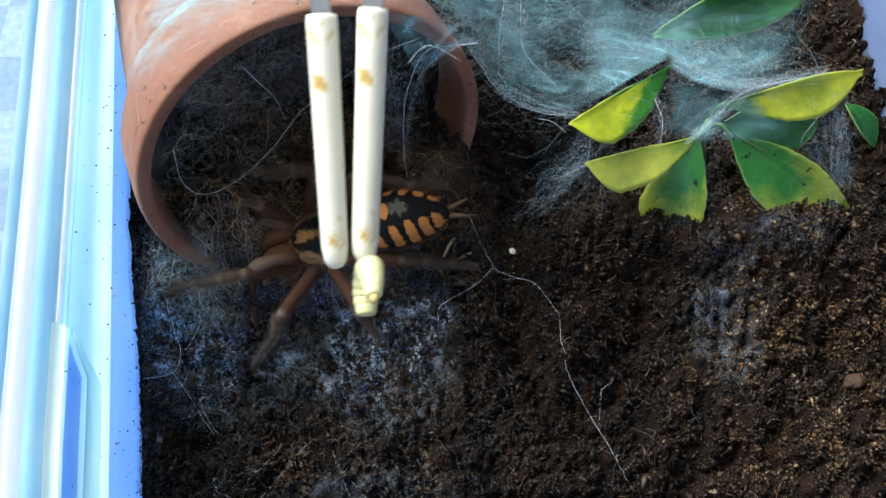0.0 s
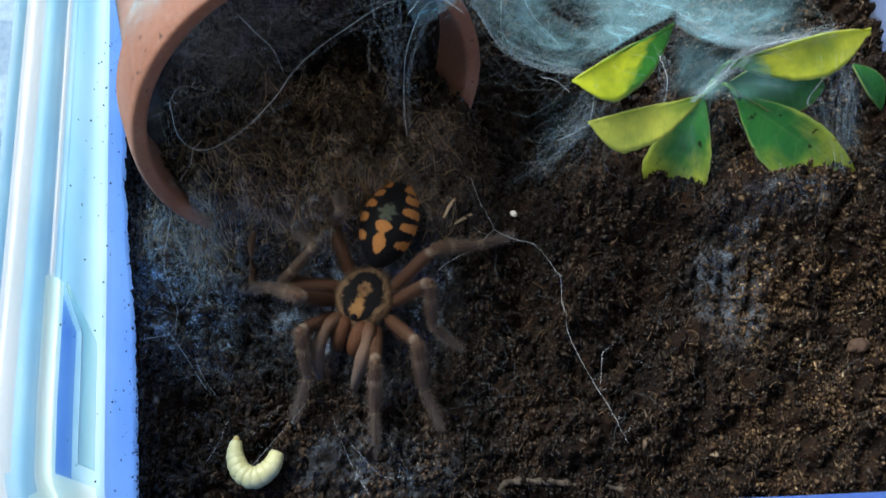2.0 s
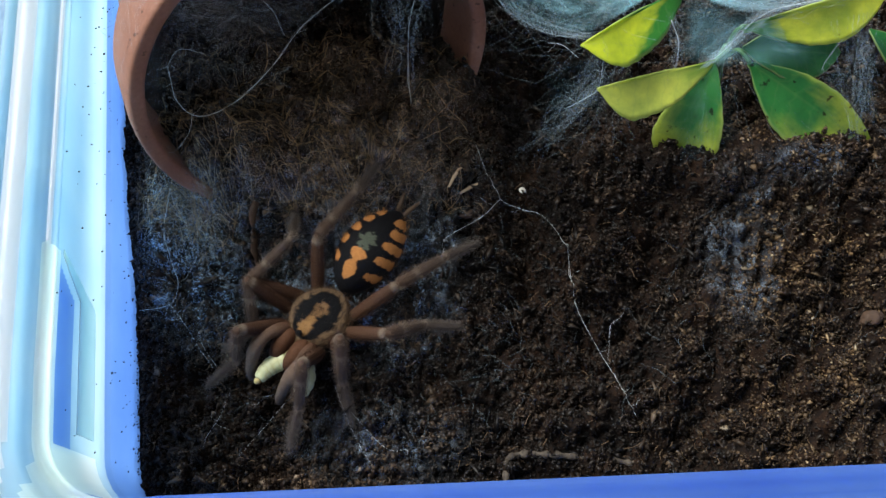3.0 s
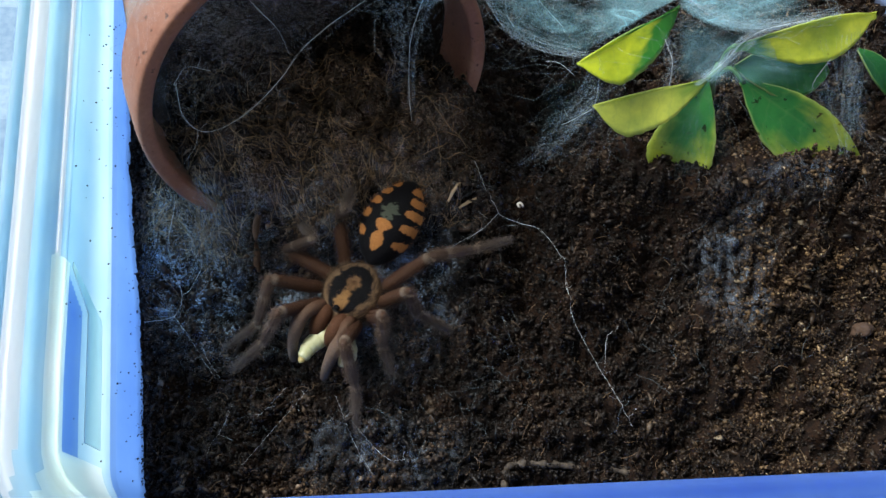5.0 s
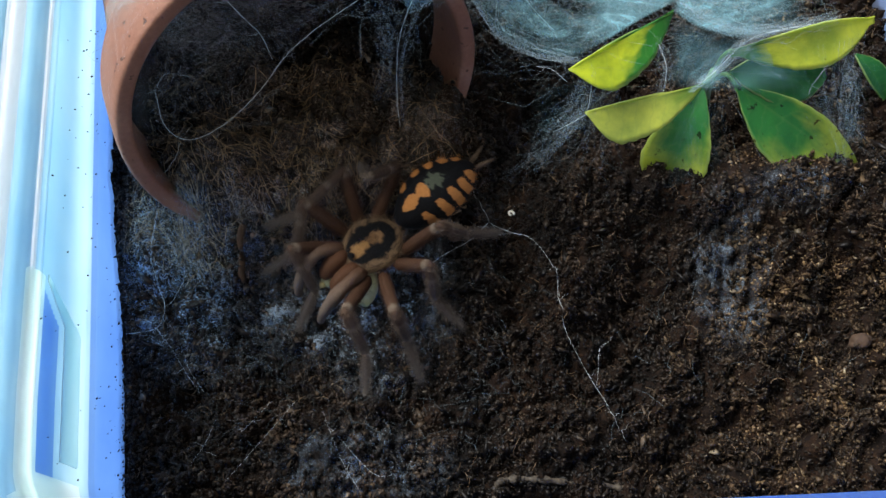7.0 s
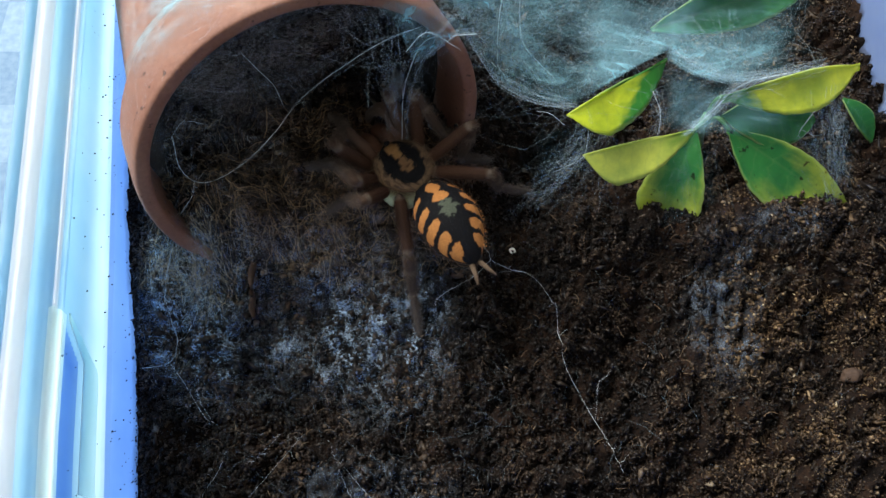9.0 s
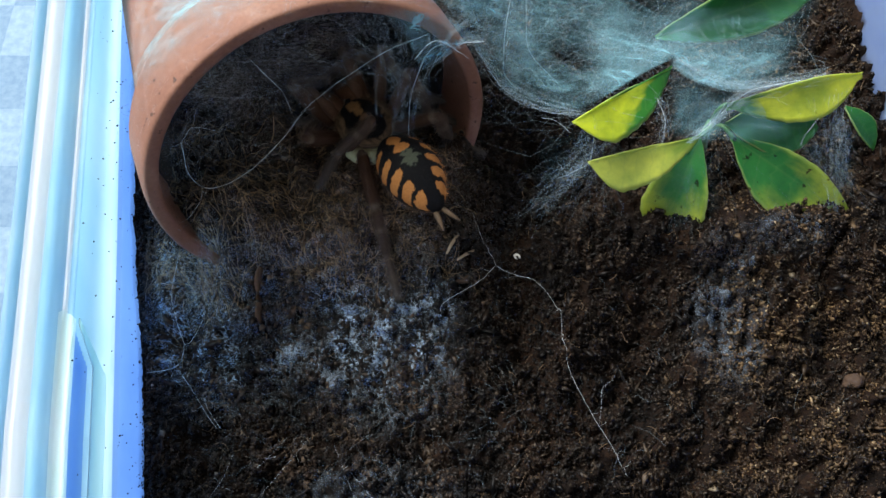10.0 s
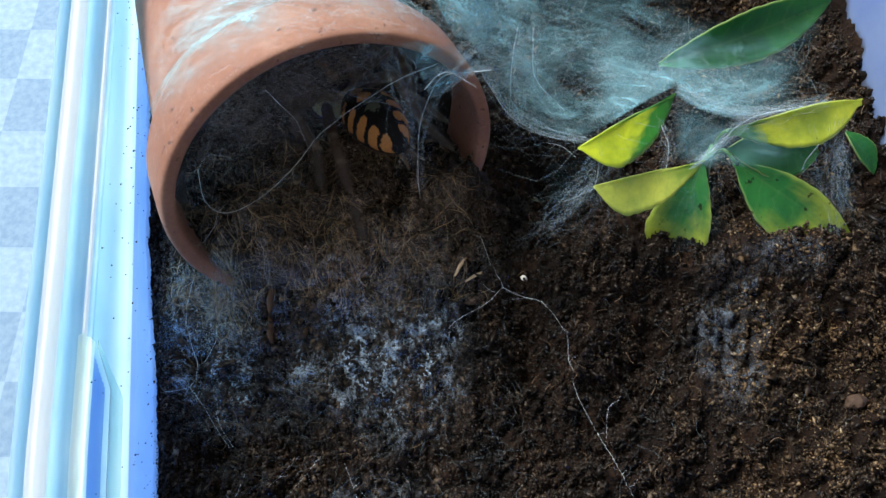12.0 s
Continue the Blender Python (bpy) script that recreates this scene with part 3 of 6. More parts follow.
def build_tub():
    path = rounded(OUTLINE, 0.013)
    # finer steps along the side walls
    fine = []
    for p, q in zip(path, path[1:] + path[:1]):
        k = max(1, int((q - p).length / 0.0007))
        fine += [p.lerp(q, i / k) for i in range(k)]
    path = fine
    tub = tagged(new("plastic_tub"), "frosted blue plastic tub with stepped rim, holding soil", "tub")
    for name, prof, text in (("tub_wall", [(0.0, -0.05), (0.0, -0.01)] + [(0.0, 0.001 * k) for k in range(-4, 9)] + [(0.0007, 0.0092)] + [(0.0007, 0.0005 * k) for k in range(20, 80)] + [(0.0, 0.040)], "frosted blue side walls"),
                             ("tub_rim", RIM_PROFILE, "stepped pale rim")):
        ob = part(name, mesh(name, *sweep(path, prof), PLASTIC), tub, text)
        mod = ob.modifiers.new("thickness", "SOLIDIFY")
        mod.thickness, mod.offset = 0.0011, 1.0
    floor_vs = [(p.x, p.y, -0.05) for p in path]
    part("tub_base", mesh("tub_base", floor_vs + [(p.x, p.y, -0.0515) for p in path],
                          [tuple(range(len(path))), tuple(reversed(range(len(path), 2 * len(path))))]
                          + [(i, i + len(path), (i + 1) % len(path) + len(path), (i + 1) % len(path)) for i in range(len(path))], PLASTIC), tub)
    # paler plastic copies paint window glare on the rim and side wall
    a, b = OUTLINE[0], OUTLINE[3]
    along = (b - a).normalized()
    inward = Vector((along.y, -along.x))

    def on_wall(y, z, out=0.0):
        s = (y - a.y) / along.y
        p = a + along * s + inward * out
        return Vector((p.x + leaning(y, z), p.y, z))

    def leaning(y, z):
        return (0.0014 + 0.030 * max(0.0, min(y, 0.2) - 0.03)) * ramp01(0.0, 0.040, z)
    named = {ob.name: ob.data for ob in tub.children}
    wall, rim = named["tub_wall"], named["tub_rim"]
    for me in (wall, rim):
        me.materials.append(GLARE_PLASTIC)
        me.materials.append(LIT_PLASTIC)
        me.materials.append(HIGHLIGHT_PLASTIC)
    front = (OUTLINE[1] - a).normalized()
    wall.materials.append(EAST_LIT_PLASTIC)
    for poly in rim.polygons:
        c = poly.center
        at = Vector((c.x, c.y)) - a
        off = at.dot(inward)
        # west rim: white and pale faces paint its highlights
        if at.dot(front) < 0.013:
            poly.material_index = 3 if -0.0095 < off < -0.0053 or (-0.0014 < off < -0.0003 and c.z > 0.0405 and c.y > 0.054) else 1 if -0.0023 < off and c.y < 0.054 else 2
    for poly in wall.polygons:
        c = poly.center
        # east wall: a paler copy, its light put into the colour
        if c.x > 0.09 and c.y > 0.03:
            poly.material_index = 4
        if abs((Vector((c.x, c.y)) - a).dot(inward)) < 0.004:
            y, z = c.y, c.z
            # upper wall painted brighter; the blue patch bounds the painted reflection
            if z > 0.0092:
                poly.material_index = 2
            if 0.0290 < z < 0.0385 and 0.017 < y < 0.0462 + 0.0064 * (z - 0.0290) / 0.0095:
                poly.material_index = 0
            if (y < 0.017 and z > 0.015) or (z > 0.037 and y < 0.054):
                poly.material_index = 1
    # the side wall leans in a little more towards its far end
    for me in (wall, rim):
        for v in me.vertices:
            if (Vector((v.co.x, v.co.y)) - a).dot(front) < 0.02:
                v.co.x += leaning(v.co.y, v.co.z)
    # added pale panel that paints the window's reflection on the wall
    outline = [(0.0540, 0.0385), (0.0470, 0.0195), (0.0195, 0.0195), (0.0195, 0.0290), (0.0462, 0.0290), (0.0526, 0.0385)]
    face = [on_wall(y, z, 0.0004) for y, z in outline]
    panel = part("moulded_panel", mesh("moulded_panel", face, [(0, 1, 4, 5), (1, 2, 3, 4)], GLARE_PLASTIC, False), tub, "pale panel painting a reflection on the wall")
    mod = panel.modifiers.new("thickness", "SOLIDIFY")
    mod.thickness = 0.0002
    # dirt thrown against the walls
    rnd = random.Random(5)
    pieces = []
    for _ in range(430):
        y, z = rnd.uniform(0.012, 0.16), -0.010 + 0.05 * rnd.random() ** 6
        s = rnd.uniform(0.00008, 0.00030) * (1.6 if rnd.random() < 0.06 else 1)
        c = on_wall(y, z, 0.0002)
        pieces.append(([c + Vector(v) * s * rnd.uniform(0.6, 1.4) for v in ((1, 0, 0), (0, 1, 0), (0, -1, 0), (0, 0, 1), (0, 0, -1), (-1, 0, 0))],
                       [(0, 1, 3), (0, 3, 2), (0, 2, 4), (0, 4, 1), (5, 3, 1), (5, 2, 3), (5, 4, 2), (5, 1, 4)]))
    thing("dirt_specks", mesh("dirt_specks", *joined(pieces), DIRT, False), "dark specks of soil stuck to the plastic wall", "dirt", "stuff")


def slab(name, lo, hi, mat, text, category):
    (a, b, c), (d, e, f) = lo, hi
    vs = [(x, y, z) for z in (c, f) for x, y in ((a, b), (d, b), (d, e), (a, e))]
    fs = [(3, 2, 1, 0), (4, 5, 6, 7), (0, 1, 5, 4), (1, 2, 6, 5), (2, 3, 7, 6), (3, 0, 4, 7)]
    return thing(name, mesh(name, vs, fs, mat, False), text, category, "structure")


def build_room():
    slab("table_top", (-0.74, -0.6, -0.09), (1.0, 1.5, -0.052), CLOTH, "table covered with pale blue checked cloth", "table")
    for x, y in ((-0.70, -0.56), (0.90, -0.56), (-0.70, 1.40), (0.90, 1.40)):
        slab("table_leg", (x, y, -0.80), (x + 0.06, y + 0.06, -0.09), WOOD, "square wooden table leg on the floor", "table")
    slab("floor", (-0.8, -0.7, -0.86), (1.3, 2.0, -0.80), WALLPAINT, "plain pale floor", "floor")
    slab("wall_south", (-0.8, -0.8, -0.8), (1.3, -0.7, 1.9), WALLPAINT, "plain pale wall", "wall")
    slab("wall_north", (-0.8, 2.0, -0.8), (1.3, 2.1, 1.9), WALLPAINT, "plain pale wall", "wall")
    slab("wall_east", (1.3, -0.8, -0.8), (1.4, 2.1, 1.9), WALLPAINT, "plain pale wall", "wall")
    slab("ceiling", (-0.9, -0.8, 1.9), (1.4, 2.1, 2.0), WALLPAINT, "plain pale ceiling", "ceiling")
    # the window wall in four pieces round its opening
    slab("wall_west", (-0.9, -0.8, -0.8), (-0.8, 2.1, 0.54), WALLPAINT, "plain pale wall below the window", "wall")
    slab("wall_west_top", (-0.9, -0.8, 1.76), (-0.8, 2.1, 1.9), WALLPAINT, "plain pale wall above the window", "wall")
    slab("wall_west_side", (-0.9, -0.8, 0.54), (-0.8, 0.0, 1.76), WALLPAINT, "plain pale wall beside the window", "wall")
    slab("wall_west_end", (-0.9, 1.50, 0.54), (-0.8, 2.1, 1.76), WALLPAINT, "plain pale wall beside the window", "wall")


# ---- pot ----
RIM_CENTRE = Vector((-0.0295, 0.1005, 0.027))
RIM_U = Vector((math.cos(radians(24.7)), math.sin(radians(24.7)), 0))
_back = Vector((-math.sin(radians(24.7)), math.cos(radians(24.7)), 0))
RIM_W = math.cos(radians(12.6)) * Vector((0, 0, 1)) + math.sin(radians(12.6)) * _back
RIM_N = RIM_U.cross(RIM_W)


def pot_point(r, a, depth):
    return RIM_CENTRE + r * (math.cos(a) * RIM_U + math.sin(a) * RIM_W) - depth * RIM_N


def build_pot():
    pot = tagged(new("flower_pot"), "terracotta flower pot lying on its side, half buried, its mouth open", "flower pot")
    n = 96

    def spun(profile, name, text, shaded=0):
        vs = [pot_point(r * (1 + 0.004 * noise.noise(Vector((math.cos(2 * math.pi * k / n), math.sin(2 * math.pi * k / n), 40 * d)) * 1.7)), 2 * math.pi * k / n, d) for r, d in profile for k in range(n)]
        fs = [(i * n + k, i * n + (k + 1) % n, (i + 1) * n + (k + 1) % n, (i + 1) * n + k) for i in range(len(profile) - 1) for k in range(n)]
        me = mesh(name, vs, fs, TERRACOTTA)
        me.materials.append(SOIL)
        me.polygons.foreach_set("material_index", [1 if i // n < shaded else 0 for i in range(len(fs))])
        part(name, me, pot, text)
    spun([(0.0392, 0.018), (0.0389, 0.006), (0.0389, 0.0016), (0.0391, 0.0008), (0.0394, 0.0005), (0.0400, 0.0003), (0.0410, 0.0001), (0.0418, 0.0), (0.0421, 0.0001), (0.0424, 0.0005), (0.0426, 0.0012), (0.0428, 0.0024), (0.0429, 0.0045),
          (0.0428, 0.0150), (0.0422, 0.0170), (0.0408, 0.0178), (0.0396, 0.0178)], "rim", "thick terracotta rim with a worn edge")
    # inner faces take the soil's near-black, putting the pot's shade into their colour
    spun([(0.0392, 0.018), (0.0378, 0.026), (0.035, 0.045), (0.029, 0.080), (0.006, 0.082), (0.006, 0.087), (0.033, 0.086), (0.0357, 0.060), (0.0396, 0.0178)], "pot_body", "tapering terracotta body with its inner shade painted dark", 5)


# ---- plant ----
def leaf(name, plant, base, tip, up, width, mat, fold=0.25, bend=0.15, twist=0.0, wave=0.0, lop=1.0, peak=0.5):
    """A leaf from base to tip; up is the side that its face looks to."""
    base, tip, up = Vector(base) * 0.001, Vector(tip) * 0.001, Vector(up)
    d = tip - base
    ln = d.length
    d.normalize()
    up = (up - d * up.dot(d)).normalized()
    side = d.cross(up)
    nu, nv = 56, 13
    vs, uv = [], []
    for i in range(nu):
        u = i / (nu - 1)
        g = 0.5 * u / peak if u < peak else 0.5 + 0.5 * (u - peak) / (1 - peak)
        half = 0.5 * width * 0.001 * max(math.sin(math.pi * min(g, 1.0)), 0.0) ** 0.85
        half *= 1 + 0.012 * math.sin(60 * u + ln * 900) + 0.05 * noise.noise(Vector((u * 6, ln * 500, 1)))
        half = max(half, 0.0004)
        tw = twist * u
        s2, u2 = side * math.cos(tw) + up * math.sin(tw), up * math.cos(tw) - side * math.sin(tw)
        for j in range(nv):
            v = j / (nv - 1) * 2 - 1
            k = half * (lop if v > 0 else 1.0)
            p = base + d * ln * u + u2 * (bend * ln * 4 * u * (1 - u))
            p += s2 * k * v * math.cos(fold * abs(v)) + u2 * k * (abs(v) ** 1.5) * math.sin(fold)
            p += u2 * wave * 0.001 * math.sin(9 * u + 2 * v) * abs(v)
            p += d * 0.0003 * noise.noise(Vector((u * 14, v * 3, ln * 1000)))  * abs(v)
            vs.append(p)
            uv.append((u, j / (nv - 1)))
    fs = [(i * nv + j, i * nv + j + 1, (i + 1) * nv + j + 1, (i + 1) * nv + j) for i in range(nu - 1) for j in range(nv - 1)]
    me = mesh(name, vs, fs, mat)
    lay = me.uv_layers.new(name="leaf")
    for lp in me.loops:
        lay.data[lp.index].uv = uv[lp.vertex_index]
    ob = part(name, me, plant)
    mod = ob.modifiers.new("thickness", "SOLIDIFY")
    mod.thickness = 0.0004
    return ob


def build_plant():
    plant = tagged(new("potted_plant"), "small broad-leaved plant, green leaves with yellow edges, rooted in soil", "plant")
    stem = smooth_line(mm([(72, 117, -8), (71, 118, 4), (69, 117, 12), (69.5, 118, 17)]), 5)
    part("stem", mesh("stem", *tube(stem, 0.0012, 8), STEM), plant)
    # three leaves curled on edge, their upper margin turned to the light
    leaf("leaf", plant, (55.2, 122.6, 34), (30.3, 108.3, 31), (-0.3, -0.75, 0.55), 19, LEAF_YELLOW, 0.22, 0.03, 0.0, 0.4, 0.08, 0.70)
    leaf("leaf", plant, (63.7, 109.1, 24), (35.6, 103.7, 20), (-0.15, -0.8, 0.55), 19, LEAF_PALE, 0.22, 0.03, 0.0, 0.3, 0.08, 0.72)
    leaf("leaf", plant, (69.4, 115.7, 28), (104.6, 124.3, 30), (0.1, -0.75, 0.6), 4.5, LEAF_TIPPED, 0.25, 0.03, 0.0, 0.2, 3.7, 0.62)
    leaf("leaf", plant, (65.9, 113, 17), (58.6, 93.5, -8), (-0.35, -0.6, 0.7), 17, LEAF_EDGED, 0.25, 0.08, 0.15, 0.4, 1.0, 0.6)
    leaf("leaf", plant, (74.0, 113, 17.5), (111.5, 97.6, -1), (-0.1, -0.5, 0.85), 12, LEAF_EDGED, 0.25, 0.05, -0.1, 0.4, 1.9, 0.45)
    leaf("leaf", plant, (72, 115.5, 20), (100, 119.5, 12), (0, -0.6, 0.8), 15, LEAF_GREEN, 0.3, 0.06)
    leaf("leaf", plant, (55, 139, 25), (103, 157, 31), (0.1, -0.75, 0.6), 15, LEAF_GREEN, 0.35, 0.05, 0.0, 0.5)
    leaf("leaf", plant, (106, 123.4, 17), (115, 114.2, 10), (0.3, -0.3, 0.9), 7, LEAF_GREEN, 0.3, 0.1)
    for ends in ([(69.5, 117, 14), (71.3, 115.6, 19), (74.5, 112.8, 17.4)], [(69.5, 118, 16), (68, 115, 19), (65.9, 113, 17)], [(69.5, 118, 17), (67, 113, 22), (63.4, 109.2, 23.9)], [(69.5, 118, 17), (69, 117, 24), (69.6, 115.9, 28)]):
        part("leaf_stalk", mesh("leaf_stalk", *tube(smooth_line(mm(ends), 5), 0.0006, 6), STEM), plant)


# ---- webs ----
def strand_mesh(lines, radius, sides=3):
    return joined_fast([tube(p, radius if not isinstance(radius, list) else radius[i], sides, False) for i, p in enumerate(lines)])


def sheet(name, corners, sag, nu, nv, mat, text, seed, rough=0.002, margin=0.2, strength=1.0):
    """A web sheet hung between four corners; its cover thins out to the margins."""
    a, b, c, d = mm(corners)
    vs, cover = [], []
    for i in range(nu):
        u = i / (nu - 1)
        for j in range(nv):
            v = j / (nv - 1)
            p = (a * (1 - u) + b * u) * (1 - v) + (d * (1 - u) + c * u) * v
            p = p.copy()
            p.z -= sag * 0.001 * 16 * u * (1 - u) * v * (1 - v)
            p += rough * noise.noise_vector(p * 60 + Vector((seed, 0, 0)))
            vs.append(p)
            e = min(u, 1 - u, v, 1 - v) / margin
            e *= 1 + 0.9 * noise.noise(p * 70 + Vector((seed, 5, 0)))
            cover.append(strength * ramp01(0, 1, e))
    fs = [(i * nv + j, (i + 1) * nv + j, (i + 1) * nv + j + 1, i * nv + j + 1) for i in range(nu - 1) for j in range(nv - 1)]
    me = mesh(name, vs, fs, mat)
    at = me.attributes.new("cover", "FLOAT", "POINT")
    at.data.foreach_set("value", cover)
    return thing(name, me, text, "spider web", "stuff")


def patch(name, rows, mat, text, seed, rough, fades, strength=1.0, steps=16):
    """A web sheet through rows of holds; fades are the shares of it that thin out at its left, right, rear and front."""
    lines = [smooth_line(mm(r), steps) for r in rows]
    grid = [smooth_line([ln[i] for ln in lines], steps) for i in range(len(lines[0]))]
    nu, nv = len(grid), len(grid[0])
    vs, cover = [], []
    for i in range(nu):
        for j in range(nv):
            u, v = i / (nu - 1), j / (nv - 1)
            p = grid[i][j] + rough * noise.noise_vector(grid[i][j] * 60 + Vector((seed, 0, 0))) * min(1.0, 6 * min(u, 1 - u, 1 - v) + 0.15)
            vs.append(p)
            e = 1.0
            for d, f in zip((u, 1 - u, v, 1 - v), fades):
                e = min(e, d / f)
            cover.append(strength * ramp01(0, 1, e * (1 + 0.6 * noise.noise(p * 70 + Vector((seed, 5, 0))))))
    fs = [(i * nv + j, (i + 1) * nv + j, (i + 1) * nv + j + 1, i * nv + j + 1) for i in range(nu - 1) for j in range(nv - 1)]
    me = mesh(name, vs, fs, mat)
    me.attributes.new("cover", "FLOAT", "POINT").data.foreach_set("value", cover)
    return thing(name, me, text, "spider web", "stuff")


def film(name, cx, cy, rx, ry, text, lift=0.0003, st=0.0008, strength=1.0, mat=None):
    vs, cover, index = [], [], {}
    nx, ny = int(2 * rx / st), int(2 * ry / st)
    for i in range(nx + 1):
        for j in range(ny + 1):
            x, y = cx - rx + i * st, cy - ry + j * st
            r = ((x - cx) / rx) ** 2 + ((y - cy) / ry) ** 2
            if r < 1 and inside_tub(x, y, 0.001):
                index[i, j] = len(vs)
                vs.append((x, y, ground_point(x, y) + lift))
                cover.append(ramp01(1.0, 0.25, r) if r < 1 else 0)
    fs = [(index[i, j], index[i + 1, j], index[i + 1, j + 1], index[i, j + 1]) for (i, j) in index
          if (i + 1, j) in index and (i, j + 1) in index and (i + 1, j + 1) in index]
    me = mesh(name, vs, fs, mat or FILM)
    at = me.attributes.new("cover", "FLOAT", "POINT")
    at.data.foreach_set("value", [strength * (1 - ramp01(0.0, 1.0, ((v[0] - cx) / rx) ** 2 + ((v[1] - cy) / ry) ** 2)) * (0.35 + 0.65 * ramp01(-0.35, 0.35, noise.noise(Vector((v[0] * 130, v[1] * 90, 6))) + 0.5 * noise.noise(Vector((v[0] * 320, v[1] * 240, 2))))) for v in vs])
    return thing(name, me, text, "spider web", "stuff")


def hung(a, b, rnd, sag, wob, n=18):
    a, b = Vector(a), Vector(b)
    out = []
    o = Vector((rnd.uniform(0, 50), rnd.uniform(0, 50), 0))
    for i in range(n):
        t = i / (n - 1)
        p = a.lerp(b, t)
        p.z -= sag * 4 * t * (1 - t)
        p += wob * (4 * t * (1 - t)) * (noise.noise_vector(o + Vector((t * 2.2, 0, 0))) + 0.35 * noise.noise_vector(o + Vector((t * 7, 9, 0))))
        out.append(p)
    return out


def build_webs():
    rnd = random.Random(21)
    # the main web, slung from the pot's flank to the leaves, its front edge drawn in between its holds
    patch("web_sheet", [[(-22, 178, 52), (8, 178, 40), (36, 178, 34), (66, 178, 32)], [(-8, 146, 60), (14, 142, 42), (36, 142, 35), (62, 143, 32)],
                        [(5, 123, 44), (14, 115.5, 33.5), (23, 112.5, 30.5), (33, 110.5, 31.5)]], HAZE, "dense white web sheet slung between pot and plant", 1, 0.003, (0.10, 0.16, 0.02, 0.05), 1.0)
    patch("web_sheet", [[(-24, 178, 60), (-4, 178, 52), (14, 178, 42), (26, 178, 36)], [(-13, 146, 65), (1, 143, 56), (14, 142, 44), (24, 140, 37)],
                        [(-1, 122, 54), (7, 121, 43), (15, 119, 34), (22, 120, 31)]], SHEET, "thick white web gathered behind the pot's rim", 5, 0.004, (0.06, 0.35, 0.02, 0.25), 1.0)
    patch("web_sheet", [[(-20, 178, 62), (-4, 178, 55), (8, 178, 47), (20, 178, 40)], [(-12, 146, 67), (-2, 144, 60), (8, 142, 51), (18, 140, 42)],
                        [(-6, 120.5, 60), (1, 121.5, 54), (7, 121.5, 45), (14, 121, 37)]], SHEET, "white web clinging to the pot's flank", 61, 0.004, (0.25, 0.3, 0.02, 0.2), 0.9)
    patch("web_sheet", [[(30, 142, 35), (40, 144, 34.5), (54, 146, 34), (70, 146, 33)], [(31, 126, 35), (42, 128, 35), (54, 131, 34.5), (64, 132, 33.5)],
                        [(32, 110.5, 31.8), (41, 116, 33.5), (50, 121.5, 34.5), (56.5, 125, 35)]], SMOOTH, "dense bluish web stretched over a leaf's margin", 17, 0.0015, (0.5, 0.4, 0.95, 0.05), 1.0)
    patch("web_sheet", [[(56, 140, 33), (66, 139, 33), (78, 138, 32), (90, 137, 32)], [(56, 131, 34), (64, 128, 33), (76, 126, 32), (88, 127, 31.5)],
                        [(54, 122.5, 34.5), (62, 119, 32), (72, 117.5, 31), (90, 122.2, 31.5)]], SMOOTH, "bluish web band drawn from leaf to leaf", 27, 0.0012, (0.1, 0.5, 0.9, 0.06), 0.9)
    sheet("web_sheet", [(56, 124, 34), (92, 124, 32), (100, 152, 33), (56, 150, 33)], 3, 40, 40, HAZE, "thin web veil reaching over to the rear leaf", 37, 0.002, 0.35, 0.45)
    sheet("web_sheet", [(52, 107, 24), (66, 106, 25), (76, 121, 31), (52, 124, 34)], 2, 40, 40, SMOOTH, "thin web veil between the leaf stalks", 23, 0.002, 0.45, 0.40)
    sheet("web_sheet", [(66, 106, 24), (88, 109, 22), (94, 122, 31), (66, 119, 31)], 2, 40, 40, SMOOTH, "thin web veil between the leaves", 28, 0.002, 0.45, 0.35)
    sheet("web_sheet", [(90, 104, 10), (112, 103, 3), (112, 121, 20), (90, 121, 28)], 1, 40, 40, HAZE, "thin web veil beside the plant", 29, 0.002, 0.4, 0.6)
    sheet("web_sheet", [(57, 90, -2), (72, 90, -1), (72, 112, 23), (60, 108, 22)], 1, 40, 40, HAZE, "thin web veil below the leaf stalks", 31, 0.002, 0.4, 0.45)
    sheet("web_sheet", [(22, 100, 2), (37, 101, 14), (36, 109, 31), (24, 112, 24)], 0, 30, 30, HAZE, "thin web veil hanging from the leaf tips", 41, 0.002, 0.4, 0.55)
    # the folded curtain at the pot's rim
    patch("web_sheet", [[(-16, 116.5, 62.5), (-9, 117.5, 60), (-1, 119.5, 55), (7.5, 121.8, 45)], [(-11, 115, 56), (-7, 115.5, 53), (-2.5, 117, 49.5), (2.5, 118.6, 46)],
                        [(-6.2, 113.5, 43.2), (-5.2, 114, 43), (-4.2, 114.8, 43), (-3.4, 115.8, 43.2)]], SHEET, "folded web curtain hanging from the pot's rim", 43, 0.0012, (0.2, 0.06, 0.1, 0.06), 0.9)
    text = "thin bluish web film over the soil"
    film("web_film", -0.024, 0.072, 0.030, 0.028, text, strength=0.8)
    film("web_film", -0.015, 0.068, 0.023, 0.030, text, strength=0.8)
    film("web_film", -0.022, 0.088, 0.036, 0.016, text, strength=0.45)
    film("web_film", -0.026, 0.102, 0.044, 0.028, "dusty brown web over the soil in the pot's mouth", 0.0006, strength=1.0, mat=DUST)
    film("web_film", 0.075, 0.074, 0.013, 0.024, text, strength=0.30)
    film("web_film", -0.060, 0.066, 0.026, 0.024, text, strength=0.8)
    film("web_film", -0.064, 0.078, 0.014, 0.014, text, strength=0.8)
    film("web_film", -0.018, 0.024, 0.026, 0.013, text, strength=0.3)
    film("web_film", 0.092, 0.092, 0.016, 0.006, text, strength=0.25)
